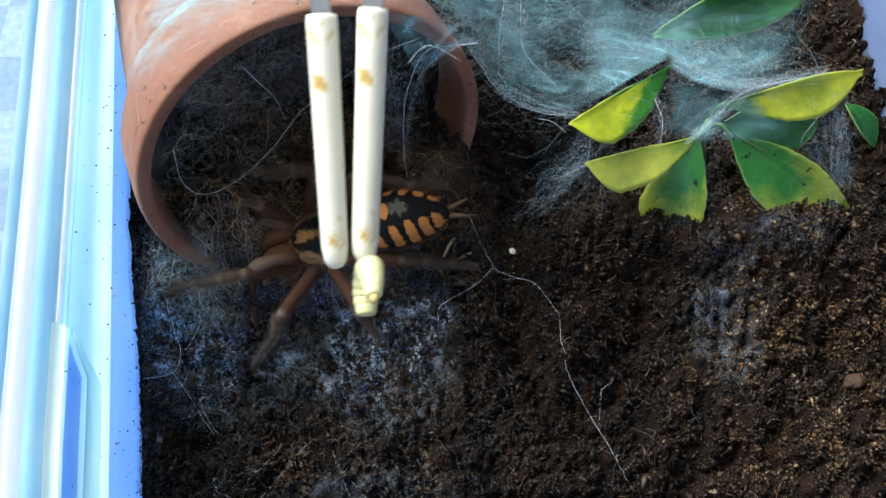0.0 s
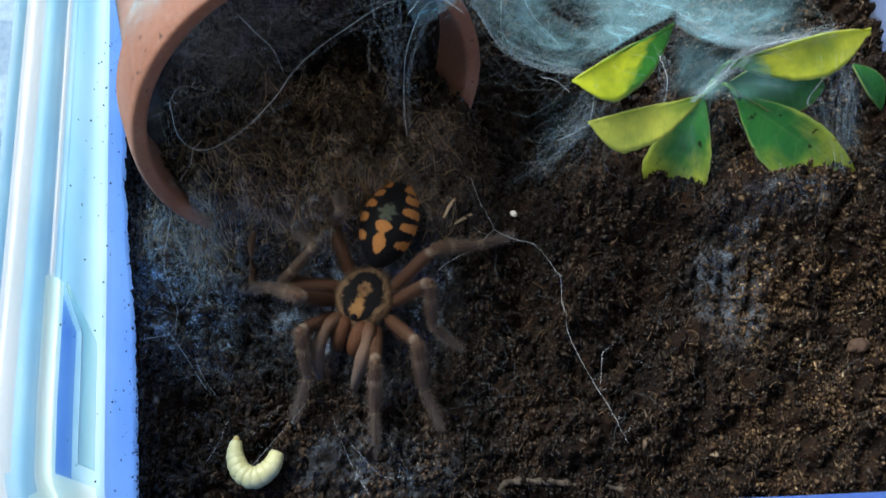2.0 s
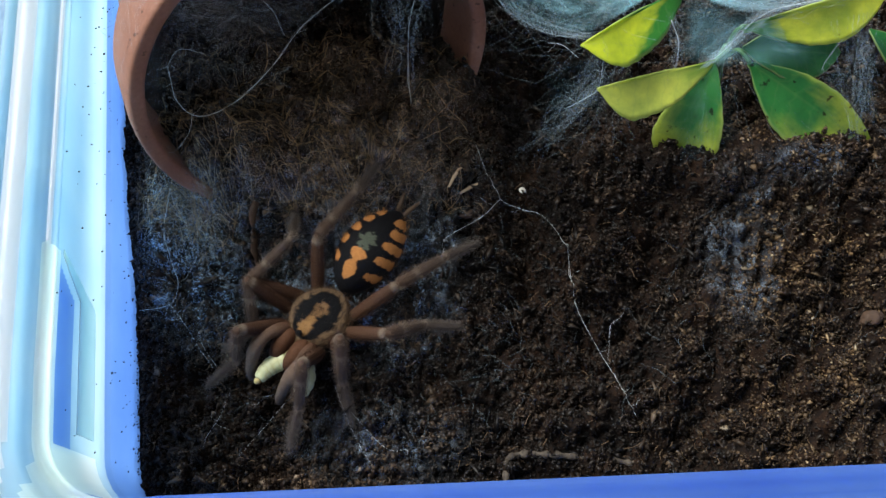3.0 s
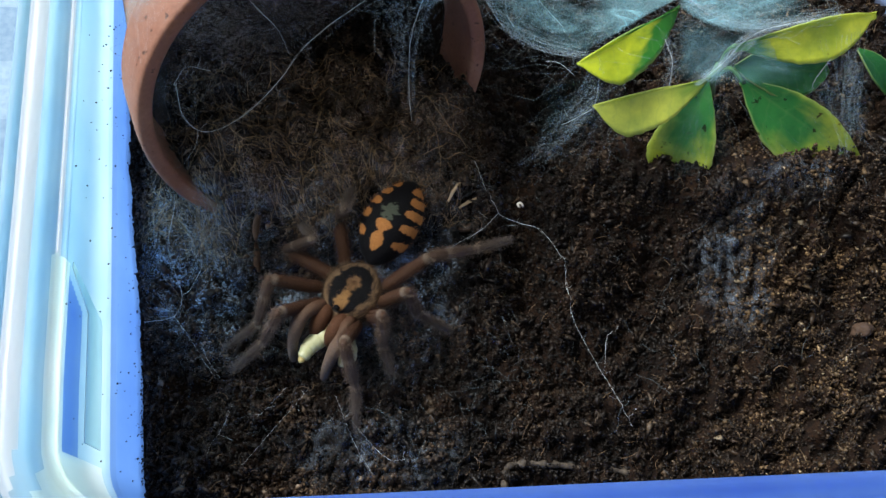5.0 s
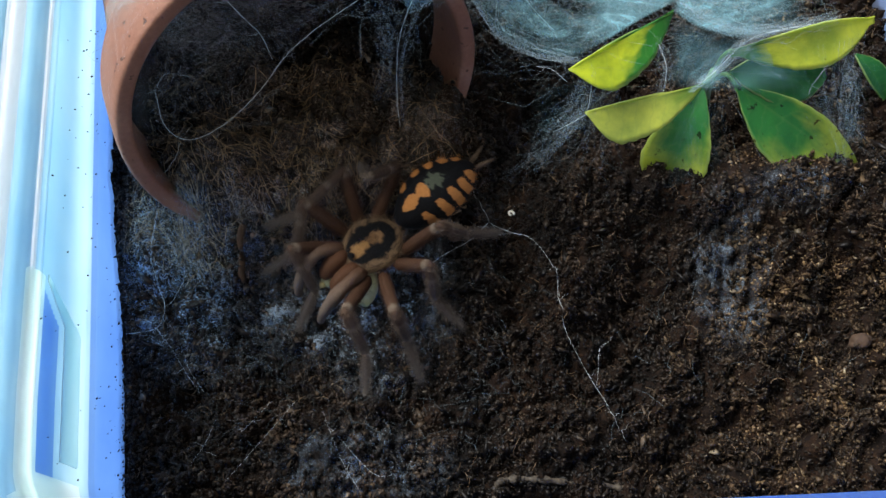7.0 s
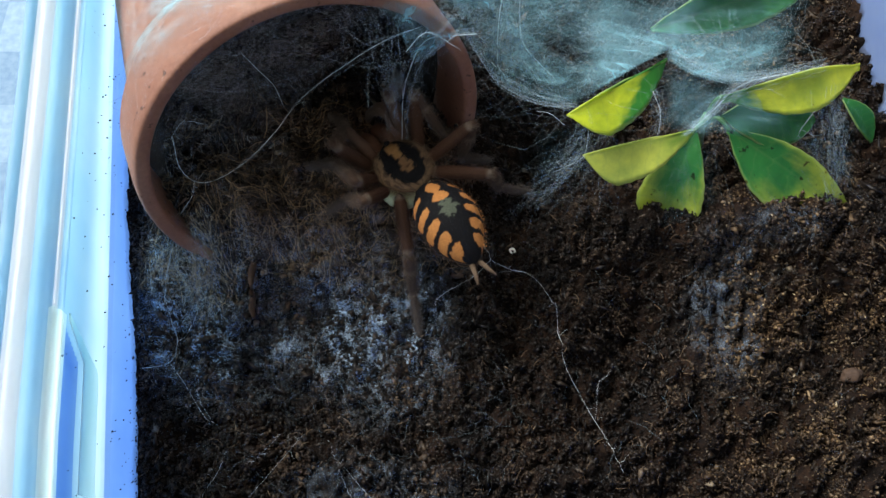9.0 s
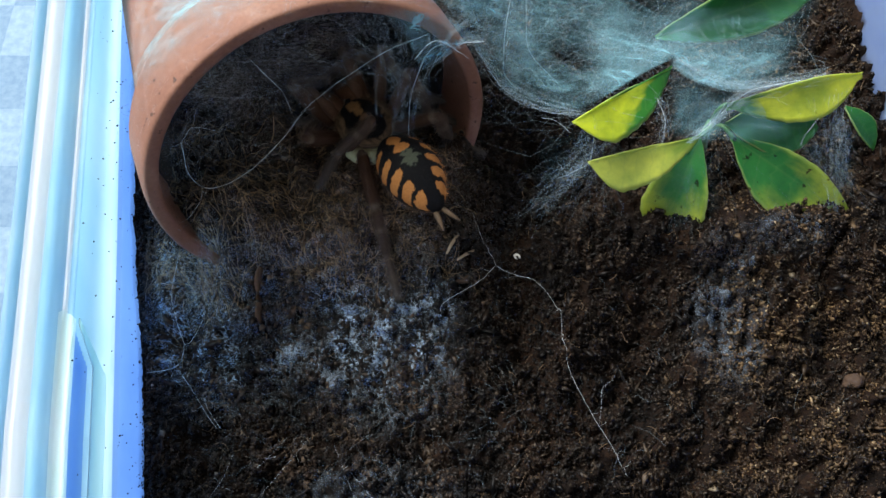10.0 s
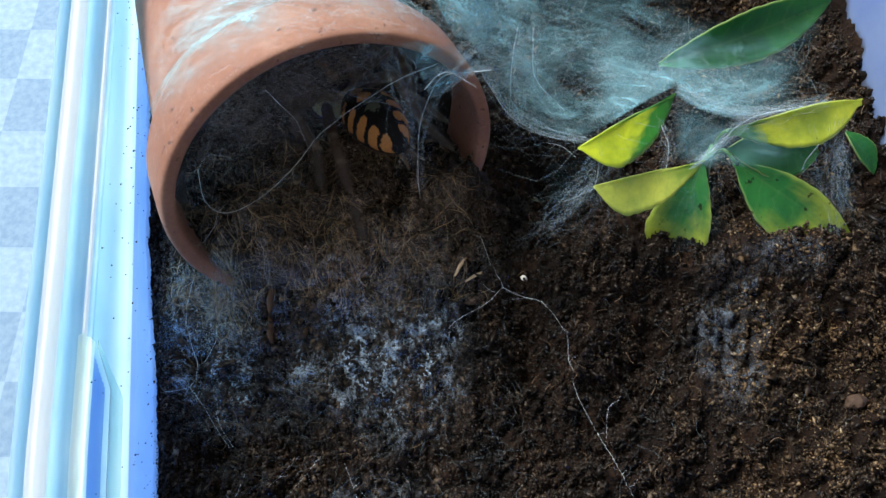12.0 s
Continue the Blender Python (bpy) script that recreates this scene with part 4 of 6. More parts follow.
    # web laid over the top of the pot
    n, k = 50, 36
    vs = [pot_point(0.0435 - 0.0035 * ramp01(0.016, 0.019, 0.045 * j / k) - 0.06 * max(0, 0.045 * j / k - 0.018), radians(20 + 135 * i / n), 0.001 + 0.045 * j / k) for i in range(n + 1) for j in range(k + 1)]
    fs = [(i * (k + 1) + j, (i + 1) * (k + 1) + j, (i + 1) * (k + 1) + j + 1, i * (k + 1) + j + 1) for i in range(n) for j in range(k)]
    me = mesh("web_sheet", vs, fs, SHEET)
    at = me.attributes.new("cover", "FLOAT", "POINT")
    at.data.foreach_set("value", [0.65 * ramp01(0, 0.3, min(i / n, 1 - i / n)) * ramp01(0.02, 0.35, j / k) for i in range(n + 1) for j in range(k + 1)])
    thing("web_sheet", me, "white web clinging to the top of the pot", "spider web", "stuff")
    # dark sheet painting shade inside the pot; thin web across its mouth's upper part
    for mat, depth, a0, a1, r0, strength, text in ((SHADE_SHEET, 0.015, 24, 175, 0.05, 1.0, "dark sheet painting the shade deep in the pot's mouth"), (VEIL, 0.006, 70, 180, 0.12, 1.0, "dusty grey-brown web veil across the pot's mouth")):
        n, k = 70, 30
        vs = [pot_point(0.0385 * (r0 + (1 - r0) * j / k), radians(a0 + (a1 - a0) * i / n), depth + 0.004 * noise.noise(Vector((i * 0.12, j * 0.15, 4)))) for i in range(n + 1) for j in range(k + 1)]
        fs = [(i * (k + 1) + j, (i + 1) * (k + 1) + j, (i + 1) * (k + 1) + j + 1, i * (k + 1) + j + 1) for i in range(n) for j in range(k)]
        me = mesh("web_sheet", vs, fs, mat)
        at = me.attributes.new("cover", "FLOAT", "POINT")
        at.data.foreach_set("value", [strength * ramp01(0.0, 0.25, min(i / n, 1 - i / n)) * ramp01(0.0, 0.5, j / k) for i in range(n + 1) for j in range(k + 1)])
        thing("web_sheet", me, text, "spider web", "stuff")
    # fine strands of the sheets
    lines, radii = [], []

    def strands(n, pa, pb, sag, wob, r0=0.00002, r1=0.00006):
        for _ in range(n):
            lines.append(hung(pa(), pb(), rnd, rnd.uniform(0, sag), wob))
            radii.append(rnd.uniform(r0, r1))
    pot_edge = lambda: pot_point(0.0431, radians(rnd.uniform(-5, 95)), rnd.uniform(0.002, 0.03))
    plant_edge = lambda: Vector((rnd.uniform(0.034, 0.058), rnd.uniform(0.106, 0.15), rnd.uniform(0.024, 0.034)))
    soil_back = lambda: (lambda x, y: Vector((x, y, ground_point(x, y) + 0.001)))(rnd.uniform(0.01, 0.06), rnd.uniform(0.13, 0.185))
    leaf_side = lambda: Vector((rnd.uniform(0.07, 0.1), rnd.uniform(0.118, 0.13), rnd.uniform(0.028, 0.032)))
    back_leaf = lambda: Vector((rnd.uniform(0.058, 0.1), rnd.uniform(0.14, 0.155), rnd.uniform(0.024, 0.032)))
    strands(60, pot_edge, plant_edge, 0.018, 0.026)
    strands(36, pot_edge, soil_back, 0.006, 0.026)
    strands(30, plant_edge, soil_back, 0.006, 0.010)
    strands(14, plant_edge, leaf_side, 0.004, 0.006)
    strands(10, leaf_side, back_leaf, 0.003, 0.005)
    low = lambda: (lambda x, y: Vector((x, y, ground_point(x, y) + 0.001)))(rnd.uniform(0.018, 0.05), rnd.uniform(0.095, 0.115))
    tips = lambda: Vector((rnd.uniform(0.033, 0.045), rnd.uniform(0.103, 0.112), rnd.uniform(0.018, 0.031)))
    strands(45, tips, low, 0.003, 0.004)
    strands(30, leaf_side, lambda: (lambda x, y: Vector((x, y, ground_point(x, y) + 0.001)))(rnd.uniform(0.1, 0.113), rnd.uniform(0.095, 0.12)), 0.003, 0.002)
    strands(14, lambda: Vector((0.068, 0.116, 0.022)), lambda: (lambda x, y: Vector((x, y, ground_point(x, y) + 0.001)))(rnd.uniform(0.055, 0.095), rnd.uniform(0.09, 0.1)), 0.003, 0.002)
    near = lambda p, r: (lambda: Vector(p) * 0.001 + r * Vector((rnd.gauss(0, 1), rnd.gauss(0, 1), rnd.gauss(0, 1))))
    for way, k in (([(95, 123, 31.5), (76.6, 118.6, 31), (67.2, 113, 25), (62.2, 108.5, 24)], 26), ([(51, 114, 33), (53.2, 110.3, 30), (54.1, 107.7, 22)], 14), ([(97.9, 115.2, 26), (102, 109.3, 18), (111.1, 104.2, 0)], 22),
                   ([(60.2, 104, 20), (66.8, 98.5, 0), (66, 91.9, -4)], 14), ([(35.6, 107.3, 30), (36, 104.1, 20), (31, 109, 1)], 16), ([(13.7, 125.8, 55), (13.2, 124.4, 45), (16.7, 127.2, 18)], 10), ([(17.2, 125.8, 55), (19, 123.5, 40), (29.4, 127.4, 18)], 10),
                   ([(56, 123, 34.5), (66, 121, 33), (80, 119.5, 31)], 40), ([(42, 122, 33), (48, 128, 34), (62, 142, 30)], 40)):
        for p, q in zip(way, way[1:]):
            wide = 0.0050 if k == 40 else 0.0011
            strands(k if k < 40 else 16, near(p, wide), near(q, wide), 0.001, 0.0025, 0.00003, 0.00007)
    rim_pt = lambda a, b: (lambda: pot_point(0.039, radians(rnd.uniform(a, b)), rnd.uniform(0.0, 0.02)))
    strands(34, rim_pt(20, 120), rim_pt(10, 200), 0.010, 0.014, 0.00006, 0.00014)
    strands(26, rim_pt(100, 200), rim_pt(60, 200), 0.006, 0.012, 0.00006, 0.00014)
    strands(120, lambda: pot_point(0.0431, radians(rnd.uniform(60, 145)), rnd.uniform(0.0, 0.03)), lambda: pot_point(0.0432, radians(rnd.uniform(40, 145)), rnd.uniform(0.0, 0.04)), -0.0012, 0.0012)
    tangle = lambda: (lambda x, y: Vector((x, y, ground_point(x, y) + rnd.uniform(0.001, 0.006))))(rnd.uniform(-0.075, -0.055), rnd.uniform(0.066, 0.086))
    strands(150, tangle, tangle, 0.002, 0.004, 0.00004, 0.00012)
    strands(26, lambda: pot_point(0.039, radians(rnd.uniform(25, 75)), rnd.uniform(0, 0.006)), lambda: Vector((rnd.uniform(-0.014, -0.004), rnd.uniform(0.106, 0.114), rnd.uniform(0.012, 0.038))), 0.003, 0.004, 0.00003, 0.00007)
    strands(16, lambda: pot_point(0.039, radians(rnd.uniform(120, 200)), rnd.uniform(0, 0.004)), lambda: Vector((rnd.uniform(-0.06, -0.03), rnd.uniform(0.088, 0.102), rnd.uniform(0.028, 0.048))), 0.003, 0.006, 0.00003, 0.00006)
    thing("web_strands", mesh("web_strands", *strand_mesh(lines, radii), FINE_SILK, False), "fine pale silk strands strung over pot and plant", "spider web", "stuff")
    # strands lying over the soil
    lines, radii = [], []
    spots, r2 = scatter(600, 33, -0.078, 0.02, 0.03, 0.10)
    more, _ = scatter(70, 34, 0.02, 0.11, 0.03, 0.10)
    for x, y in spots + more:
        a, ln = r2.uniform(0, 6.28), r2.uniform(0.003, 0.011)
        x1, y1 = x + ln * math.cos(a), y + ln * math.sin(a)
        if inside_tub(x1, y1, 0.001):
            p = hung((x, y, ground_point(x, y) + 0.001), (x1, y1, ground_point(x1, y1) + 0.001), r2, -0.0008, 0.002, 7)
            lines.append(p)
            radii.append(r2.uniform(0.00002, 0.00005))
    thing("soil_web", mesh("soil_web", *strand_mesh(lines, radii), FINE_SILK, False), "loose silk strands lying over the soil", "spider web", "stuff")
    # the single threads that stand out
    named = [
        ([(7.0, 96.9, 4.0), (9, 92.8, 1.0), (11, 87.9, -1.0), (13.3, 84.6, -2), (18.7, 82.2, -2.8), (24, 80.5, -2.8), (28.5, 75, -4), (30.4, 69.8, -5), (30.8, 63.9, -6.5),
          (32.5, 56.6, -7.6), (35.2, 50.6, -8), (38.4, 44, -8), (41, 39.7, -8), (43.4, 34.1, -8), (45.2, 30.6, -8.4)], 0.00012),
        ([(13.3, 84.4, -2), (8.7, 80.1, -3.0), (-0.5, 74.7, -4.2), (-1.2, 71, -5)], 0.00010),
        ([(43.2, 54.9, -7.8), (40.5, 52.9, -8), (39.8, 47.7, -8), (39.1, 43.3, -8)], 0.00007),
        ([(-67.2, 81.3, 10), (-69.9, 73.4, 3), (-69.4, 67.4, -4), (-67.5, 62.3, -5), (-69.2, 57.1, -6), (-76.5, 55.5, -6)], 0.00012),
        ([(-64.2, 79.4, -2), (-62.6, 71.9, -3.5), (-65.4, 64.5, -5), (-67.5, 62.3, -5)], 0.00010),
        ([(-69.2, 57.1, -6), (-64.9, 51.9, -7), (-61.3, 46.7, -8), (-58.6, 43.1, -8.6)], 0.00009),
        ([(-58.3, 92.3, 45.6), (-58.9, 89.9, 37), (-57, 89.3, 31.1), (-52.5, 90.6, 29.6), (-45.3, 94.4, 31.6), (-38.2, 99.0, 37.0), (-32, 103.2, 43.2), (-24, 108, 47.4), (-13, 113.8, 51.2), (-5, 117.6, 51.4)], 0.00017),
        ([(-57, 89.3, 31.1), (-58.4, 87.6, 27), (-61.9, 85.1, 22.9)], 0.00010),
        ([(-58.3, 92.3, 45.6), (-55.3, 94.3, 48.3), (-51.1, 95.5, 45.3)], 0.00008),
        ([(8.2, 122, 43.8), (2.5, 119.5, 46), (-3.8, 117.3, 47), (-7.2, 114.4, 41.5), (-9.3, 111.3, 33), (-9.8, 107.3, 19), (-9.4, 104.6, 11)], 0.00020),
        ([(13.7, 125.8, 55), (13.2, 124.4, 45), (14, 124.3, 30), (16.7, 127.2, 20)], 0.00018),
        ([(17.2, 125.8, 55), (19, 123.5, 40), (24.6, 125.9, 28), (29.4, 127.4, 20)], 0.00018),
        ([(51, 114, 33), (53.2, 110.3, 30), (53.8, 108.8, 26), (54.1, 107.7, 22)], 0.00022),
        ([(88.3, 121, 31.6), (76.6, 118.6, 31), (71.7, 116.9, 28), (67.2, 113, 25), (62.2, 108.5, 24.5)], 0.00022),
        ([(-7.4, 104.1, 60), (-4.4, 104, 65), (-1.5, 103.8, 66), (4, 108.4, 55)], 0.00018),
        ([(92.7, 112.8, 27), (91.9, 112.2, 20), (91.4, 110.6, 18)], 0.00016),
        ([(24.4, 116.7, 20), (27.7, 114.5, 22), (31.5, 112.4, 20)], 0.00014),
        ([(35.6, 107.3, 30), (36, 104.1, 20), (33.4, 106.5, 10), (30.4, 109.6, 1)], 0.00014),
        ([(-33.5, 39.5, -7), (-38.5, 33.2, -7), (-48.5, 20.5, -7)], 0.00006),
        ([(-52.3, 35.2, -7), (-54.0, 29.7, -7), (-56.6, 25.1, -7)], 0.00006),
        ([(-61.2, 49.3, -7), (-59.7, 46.3, -7), (-56.1, 41.6, -7)], 0.00007),
        ([(-39.2, 39.4, -7), (-44.3, 33.7, -7), (-46, 32, -7)], 0.00005),
        ([(-27.6, 38.0, -7), (-22.2, 25.9, -7), (-17.3, 18.2, -7)], 0.00006),
        ([(-24.6, 32.6, -7), (-14.8, 22.7, -7), (-9.5, 22.1, -7)], 0.00006),
        ([(-35.4, 102.1, 42.5), (-36.5, 103.1, 49), (-38.8, 103.3, 54.1), (-41.5, 103.5, 59.9)], 0.00008),
    ]
    for pts, r in named:
        line = smooth_line(mm(pts), 8)
        for q in line:
            q.z = max(q.z, ground_point(q.x, q.y) + 0.0014)
        # a thread is a loose bundle of finer ones, with loose ends
        fibres = []
        for k in range(3):
            o = Vector((rnd.uniform(0, 90), rnd.uniform(0, 90), 0))
            way = [q + 2.2 * r * (0.3 + k) * 0.6 * noise.noise_vector(o + q * 160) for q in line]
            fibres.append(tube(way, [r * (0.14 if k else 0.20) * (0.6 + 0.7 * abs(noise.noise(o + q * 300))) for q in way], 4))
        for _ in range(len(pts)):
            q = line[rnd.randrange(len(line))]
            tip = q + Vector((rnd.gauss(0, 1), rnd.gauss(0, 1), rnd.uniform(-0.5, 1.0))) * 0.0016
            fibres.append(tube(hung(q, tip, rnd, 0.0003, 0.0006, 6), 0.00002, 3))
        thing("silk_thread", mesh("silk_thread", *joined(fibres), SILK), "long white silk thread hanging over soil and pot", "spider web", group="silk threads")
    build_bundles(rnd)


def build_bundles(rnd):
    """Gathered silk: the drawn-in edges of the sheets and the fans that hold them."""
    lines, radii = [], []

    def along(way, k, wide, r0=0.00003, r1=0.00007):
        base = smooth_line(mm(way), 6)
        for _ in range(k):
            o = Vector((rnd.uniform(0, 90), rnd.uniform(0, 90), 0))
            s = Vector((rnd.gauss(0, 1), rnd.gauss(0, 1), rnd.gauss(0, 1))) * wide * 0.001
            a, b = sorted((rnd.randrange(len(base)), rnd.randrange(len(base))))
            if b - a < 5:
                a, b = 0, len(base) - 1
            lines.append([q + s * (0.4 + 0.8 * abs(noise.noise(o + q * 40))) + 0.0012 * wide * noise.noise_vector(o + q * 90) for q in base[a:b + 1]])
            radii.append(rnd.uniform(r0, r1))

    def fan(tips, node, k, sag=0.002, wob=0.003, r0=0.00002, r1=0.00005, spread=0.5):
        tips = smooth_line(mm(tips), 6)
        for _ in range(k):
            end = Vector(node) * 0.001 + Vector((rnd.gauss(0, 1), rnd.gauss(0, 1), rnd.gauss(0, 1))) * spread * 0.001
            lines.append(hung(tips[rnd.randrange(len(tips))], end, rnd, rnd.uniform(0, sag), wob))
            radii.append(rnd.uniform(r0, r1))
    # the main sheet's front edge
    along([(5, 123, 44), (9, 119, 38), (14, 115.5, 33.5), (23, 112.5, 30.5), (33, 110.3, 31.3)], 16, 0.9)
    along([(16, 117, 33), (24, 114, 31), (32, 111, 31)], 10, 1.2)
    # the curtain's folds and the threads that hang from them
    along([(8.5, 122.2, 44), (2.5, 118.6, 46), (-3.5, 115.6, 43.2), (-6.0, 113, 40), (-8.6, 109, 30), (-8.8, 105.7, 12)], 7, 0.35)
    along([(7.5, 121.8, 45), (2.5, 119.2, 46.6), (-3.4, 115.8, 43.5)], 14, 0.7)
    along([(4, 121, 52), (0.2, 117.8, 51), (-3.6, 115.6, 43.3)], 10, 0.6)
    fan([(-17.6, 113.5, 60), (-10.6, 115.5, 57), (-3, 117.5, 52)], (-10.9, 110.5, 35), 15, 0.001, 0.002, 0.00003, 0.00006, 0.8)
    fan([(-15.3, 106.3, 20), (-13.3, 107, 20), (-9, 107, 22)], (-10.9, 110.5, 35), 9, 0.0, 0.002, 0.00003, 0.00007, 1.0)
    fan([(-24, 111.5, 62.5), (-10.6, 116, 59), (2, 119, 51)], (-14, 108, 40), 16, -0.001, 0.005, 0.000015, 0.00003, 4.5)
    # drawn from leaf to leaf
    along([(56.5, 125, 34.8), (64, 122, 32.8), (72, 119.6, 31.4), (82, 120.2, 31.4), (94, 122.6, 31.4)], 34, 1.2)
    along([(56, 124, 34.6), (63, 120.5, 32.3), (72, 118.4, 31), (80, 119.4, 31)], 26, 0.8)
    along([(80, 119.5, 31), (72, 117, 29.5), (67, 112.5, 26), (60, 107, 24.5)], 22, 0.7)
    # from the rear leaf down to the leaves in front
    fan([(60, 139.5, 28), (66, 141.5, 29), (76, 144, 30)], (74, 120, 31.5), 20, 0.004, 0.003, spread=2.4)
    fan([(56, 138, 28), (66, 141, 29)], (50, 126, 34.5), 22, 0.003, 0.005, spread=4.0)
    # beside the plant, down to the soil
    fan([(90, 117, 29), (98, 119, 29), (103, 122, 28)], (104.5, 98.5, 3), 24, 0.001, 0.003, spread=1.1)
    fan([(33.5, 108.5, 30), (35.5, 104.5, 21), (37, 104, 20)], (24, 100.5, 1), 30, 0.001, 0.004, spread=3.0)
    # tangled over the pot's crown
    for _ in range(150):
        a, d = rnd.gauss(82, 22), abs(rnd.gauss(0.006, 0.007))
        b, e = a + rnd.gauss(0, 13), d + rnd.gauss(0, 0.005)
        lines.append(hung(pot_point(0.0433, radians(a), max(d, 0.0005)), pot_point(0.0433, radians(b), max(e, 0.0005)), rnd, -0.0012, 0.0035))
        radii.append(rnd.uniform(0.000015, 0.00005))
    # swirls in the thick web behind the rim
    for _ in range(70):
        x, y = rnd.uniform(0, 48), rnd.uniform(118, 152)
        z = 58 - 0.62 * x + 0.05 * (y - 120)
        if x > 40:
            z = 33
        p = Vector((x, y, z)) * 0.001
        q = p + Vector((rnd.gauss(0, 5), rnd.gauss(0, 6), 0)) * 0.001
        q.z -= 0.62 * (q.x - p.x)
        lines.append(hung(p, q, rnd, 0.0, 0.009))
        radii.append(rnd.uniform(0.000015, 0.00005))
    thing("web_bundles", mesh("web_bundles", *strand_mesh(lines, radii), MID_SILK, False), "gathered white silk along the web's drawn edges", "spider web", "stuff")


# ---- small things on the soil ----
def pebble(name, x, y, size, mat, text, category, seed, squash=(1, 0.8, 0.6)):
    bm = bmesh.new()
    bmesh.ops.create_icosphere(bm, subdivisions=3, radius=1)
    for v in bm.verts:
        k = 1 + 0.35 * noise.noise(v.co * 1.3 + Vector((seed, 0, 0))) + 0.12 * noise.noise(v.co * 4 + Vector((seed, 3, 0)))
        v.co = Vector((v.co.x * squash[0], v.co.y * squash[1], v.co.z * squash[2])) * k * size
    me = bpy.data.meshes.new(name)
    bm.to_mesh(me)
    bm.free()
    me.materials.append(mat)
    me.polygons.foreach_set("use_smooth", [True] * len(me.polygons))
    ob = thing(name, me, text, category)
    ob.matrix_world = pose(x, y, ground_point(x, y) + size * 0.3, 10, 15, seed * 37)
    return ob


def build_litter():
    global CRUMB
    CRUMB = pebble("crumb", 0.0196, 0.0902, 0.0011, WHITE_CRUMB, "small white crumb on dark soil", "crumb", 3)
    pebble("bark_chip", 0.108, 0.0564, 0.0027, BARK, "reddish brown lump of bark on the soil", "bark chip", 5)
    pebble("bark_chip", 0.0048, 0.0816, 0.0024, BARK, "flat reddish bark sliver on the soil", "bark chip", 10, (1.7, 0.5, 0.3))
    for x, y, a in ((0.0064, 0.0877, 30), (0.002, 0.089, 62)):
        me = mesh("wood_sliver", *tube([(-0.004, 0, 0), (-0.001, 0.0002, 0.0003), (0.002, 0, 0.0002), (0.0042, -0.0003, 0)], [0.0003, 0.0005, 0.0005, 0.0002], 6), WOOD)
        ob = thing("wood_sliver", me, "pale wooden sliver lying on the soil", "wood sliver")
        ob.matrix_world = pose(x, y, ground_point(x, y) + 0.001, 0, 4, a)
    # splinters of bark standing in the heaped soil
    for x, y, a, ln in ((-0.0478, 0.0800, 86, 0.0058), (-0.0490, 0.0725, 100, 0.0040), (-0.0600, 0.0800, 70, 0.0035)):
        pts = [(-ln, 0, -0.0004), (-0.4 * ln, 0.0003, 0.0004), (0.3 * ln, -0.0002, 0.0005), (ln, 0.0002, 0)]
        me = mesh("bark_splinter", *tube(smooth_line(pts, 3), [0.0004, 0.0008, 0.0010, 0.0011, 0.0011, 0.0010, 0.0010, 0.0009, 0.0007, 0.0004], 8, True, 0.5), BARK)
        ob = thing("bark_splinter", me, "reddish brown bark splinter half sunk in soil", "bark chip", group="bark splinters")
        ob.matrix_world = pose(x, y, ground_point(x, y) - 0.0001, 0, -6, a)
    # edge of a sunken dish near the tub's front
    pts = smooth_line(mm([(14, 13, -10), (14, 18.5, -10.2), (15.5, 21.2, -9.8), (22, 21.8, -9.9), (30, 21.2, -9.7), (39, 20.6, -10.0), (47, 19.2, -10.8)]), 6)
    rough_edge = [0.0008 + 0.0009 * noise.noise(Vector((k * 0.7, 3, 1))) for k in range(len(pts))]
    for k, q in enumerate(pts):
        q.z += -0.0006 + 0.0012 * noise.noise(Vector((k * 0.5, 8, 2)))
    thing("sunken_dish", mesh("sunken_dish", *tube(pts, rough_edge, 8), CRUMB_DISH), "rim of a soil-covered dish sunk in the soil", "dish")


CRUMB_DISH = simple("dusty dish", [(0.35, (0.015, 0.010, 0.007)), (0.65, (0.07, 0.055, 0.038))], 900, 0.8, 1200, 0.5)


# ---- spider ----
BLACK, ORANGE, GREY = (0.004, 0.004, 0.005), (0.37, 0.155, 0.045), (0.060, 0.070, 0.050)
BROWN, UMBER = (0.06, 0.034, 0.022), (0.07, 0.031, 0.016)


def coloured(me, colours):
    at = me.color_attributes.new("coat", "FLOAT_COLOR", "POINT")
    at.data.foreach_set("color", [c for col in colours for c in (*col, 1.0)])
    return me


def hairs(anchors, length, width, rnd, lean):
    """Short tapering hairs: anchors are (point, normal, colour)."""
    vs, fs, cs = [], [], []
    for p, nrm, c in anchors:
        d = (nrm + lean + 0.5 * Vector((rnd.uniform(-1, 1), rnd.uniform(-1, 1), rnd.uniform(-1, 1)))).normalized() * length * rnd.uniform(0.6, 1.3)
        s = d.orthogonal().normalized() * width
        n = len(vs)
        vs += [p - s, p + s, p + d]
        fs.append((n, n + 1, n + 2))
        cs += [c, c, tuple(min(1, k * 1.6 + 0.02) for k in c)]
    return vs, fs, cs


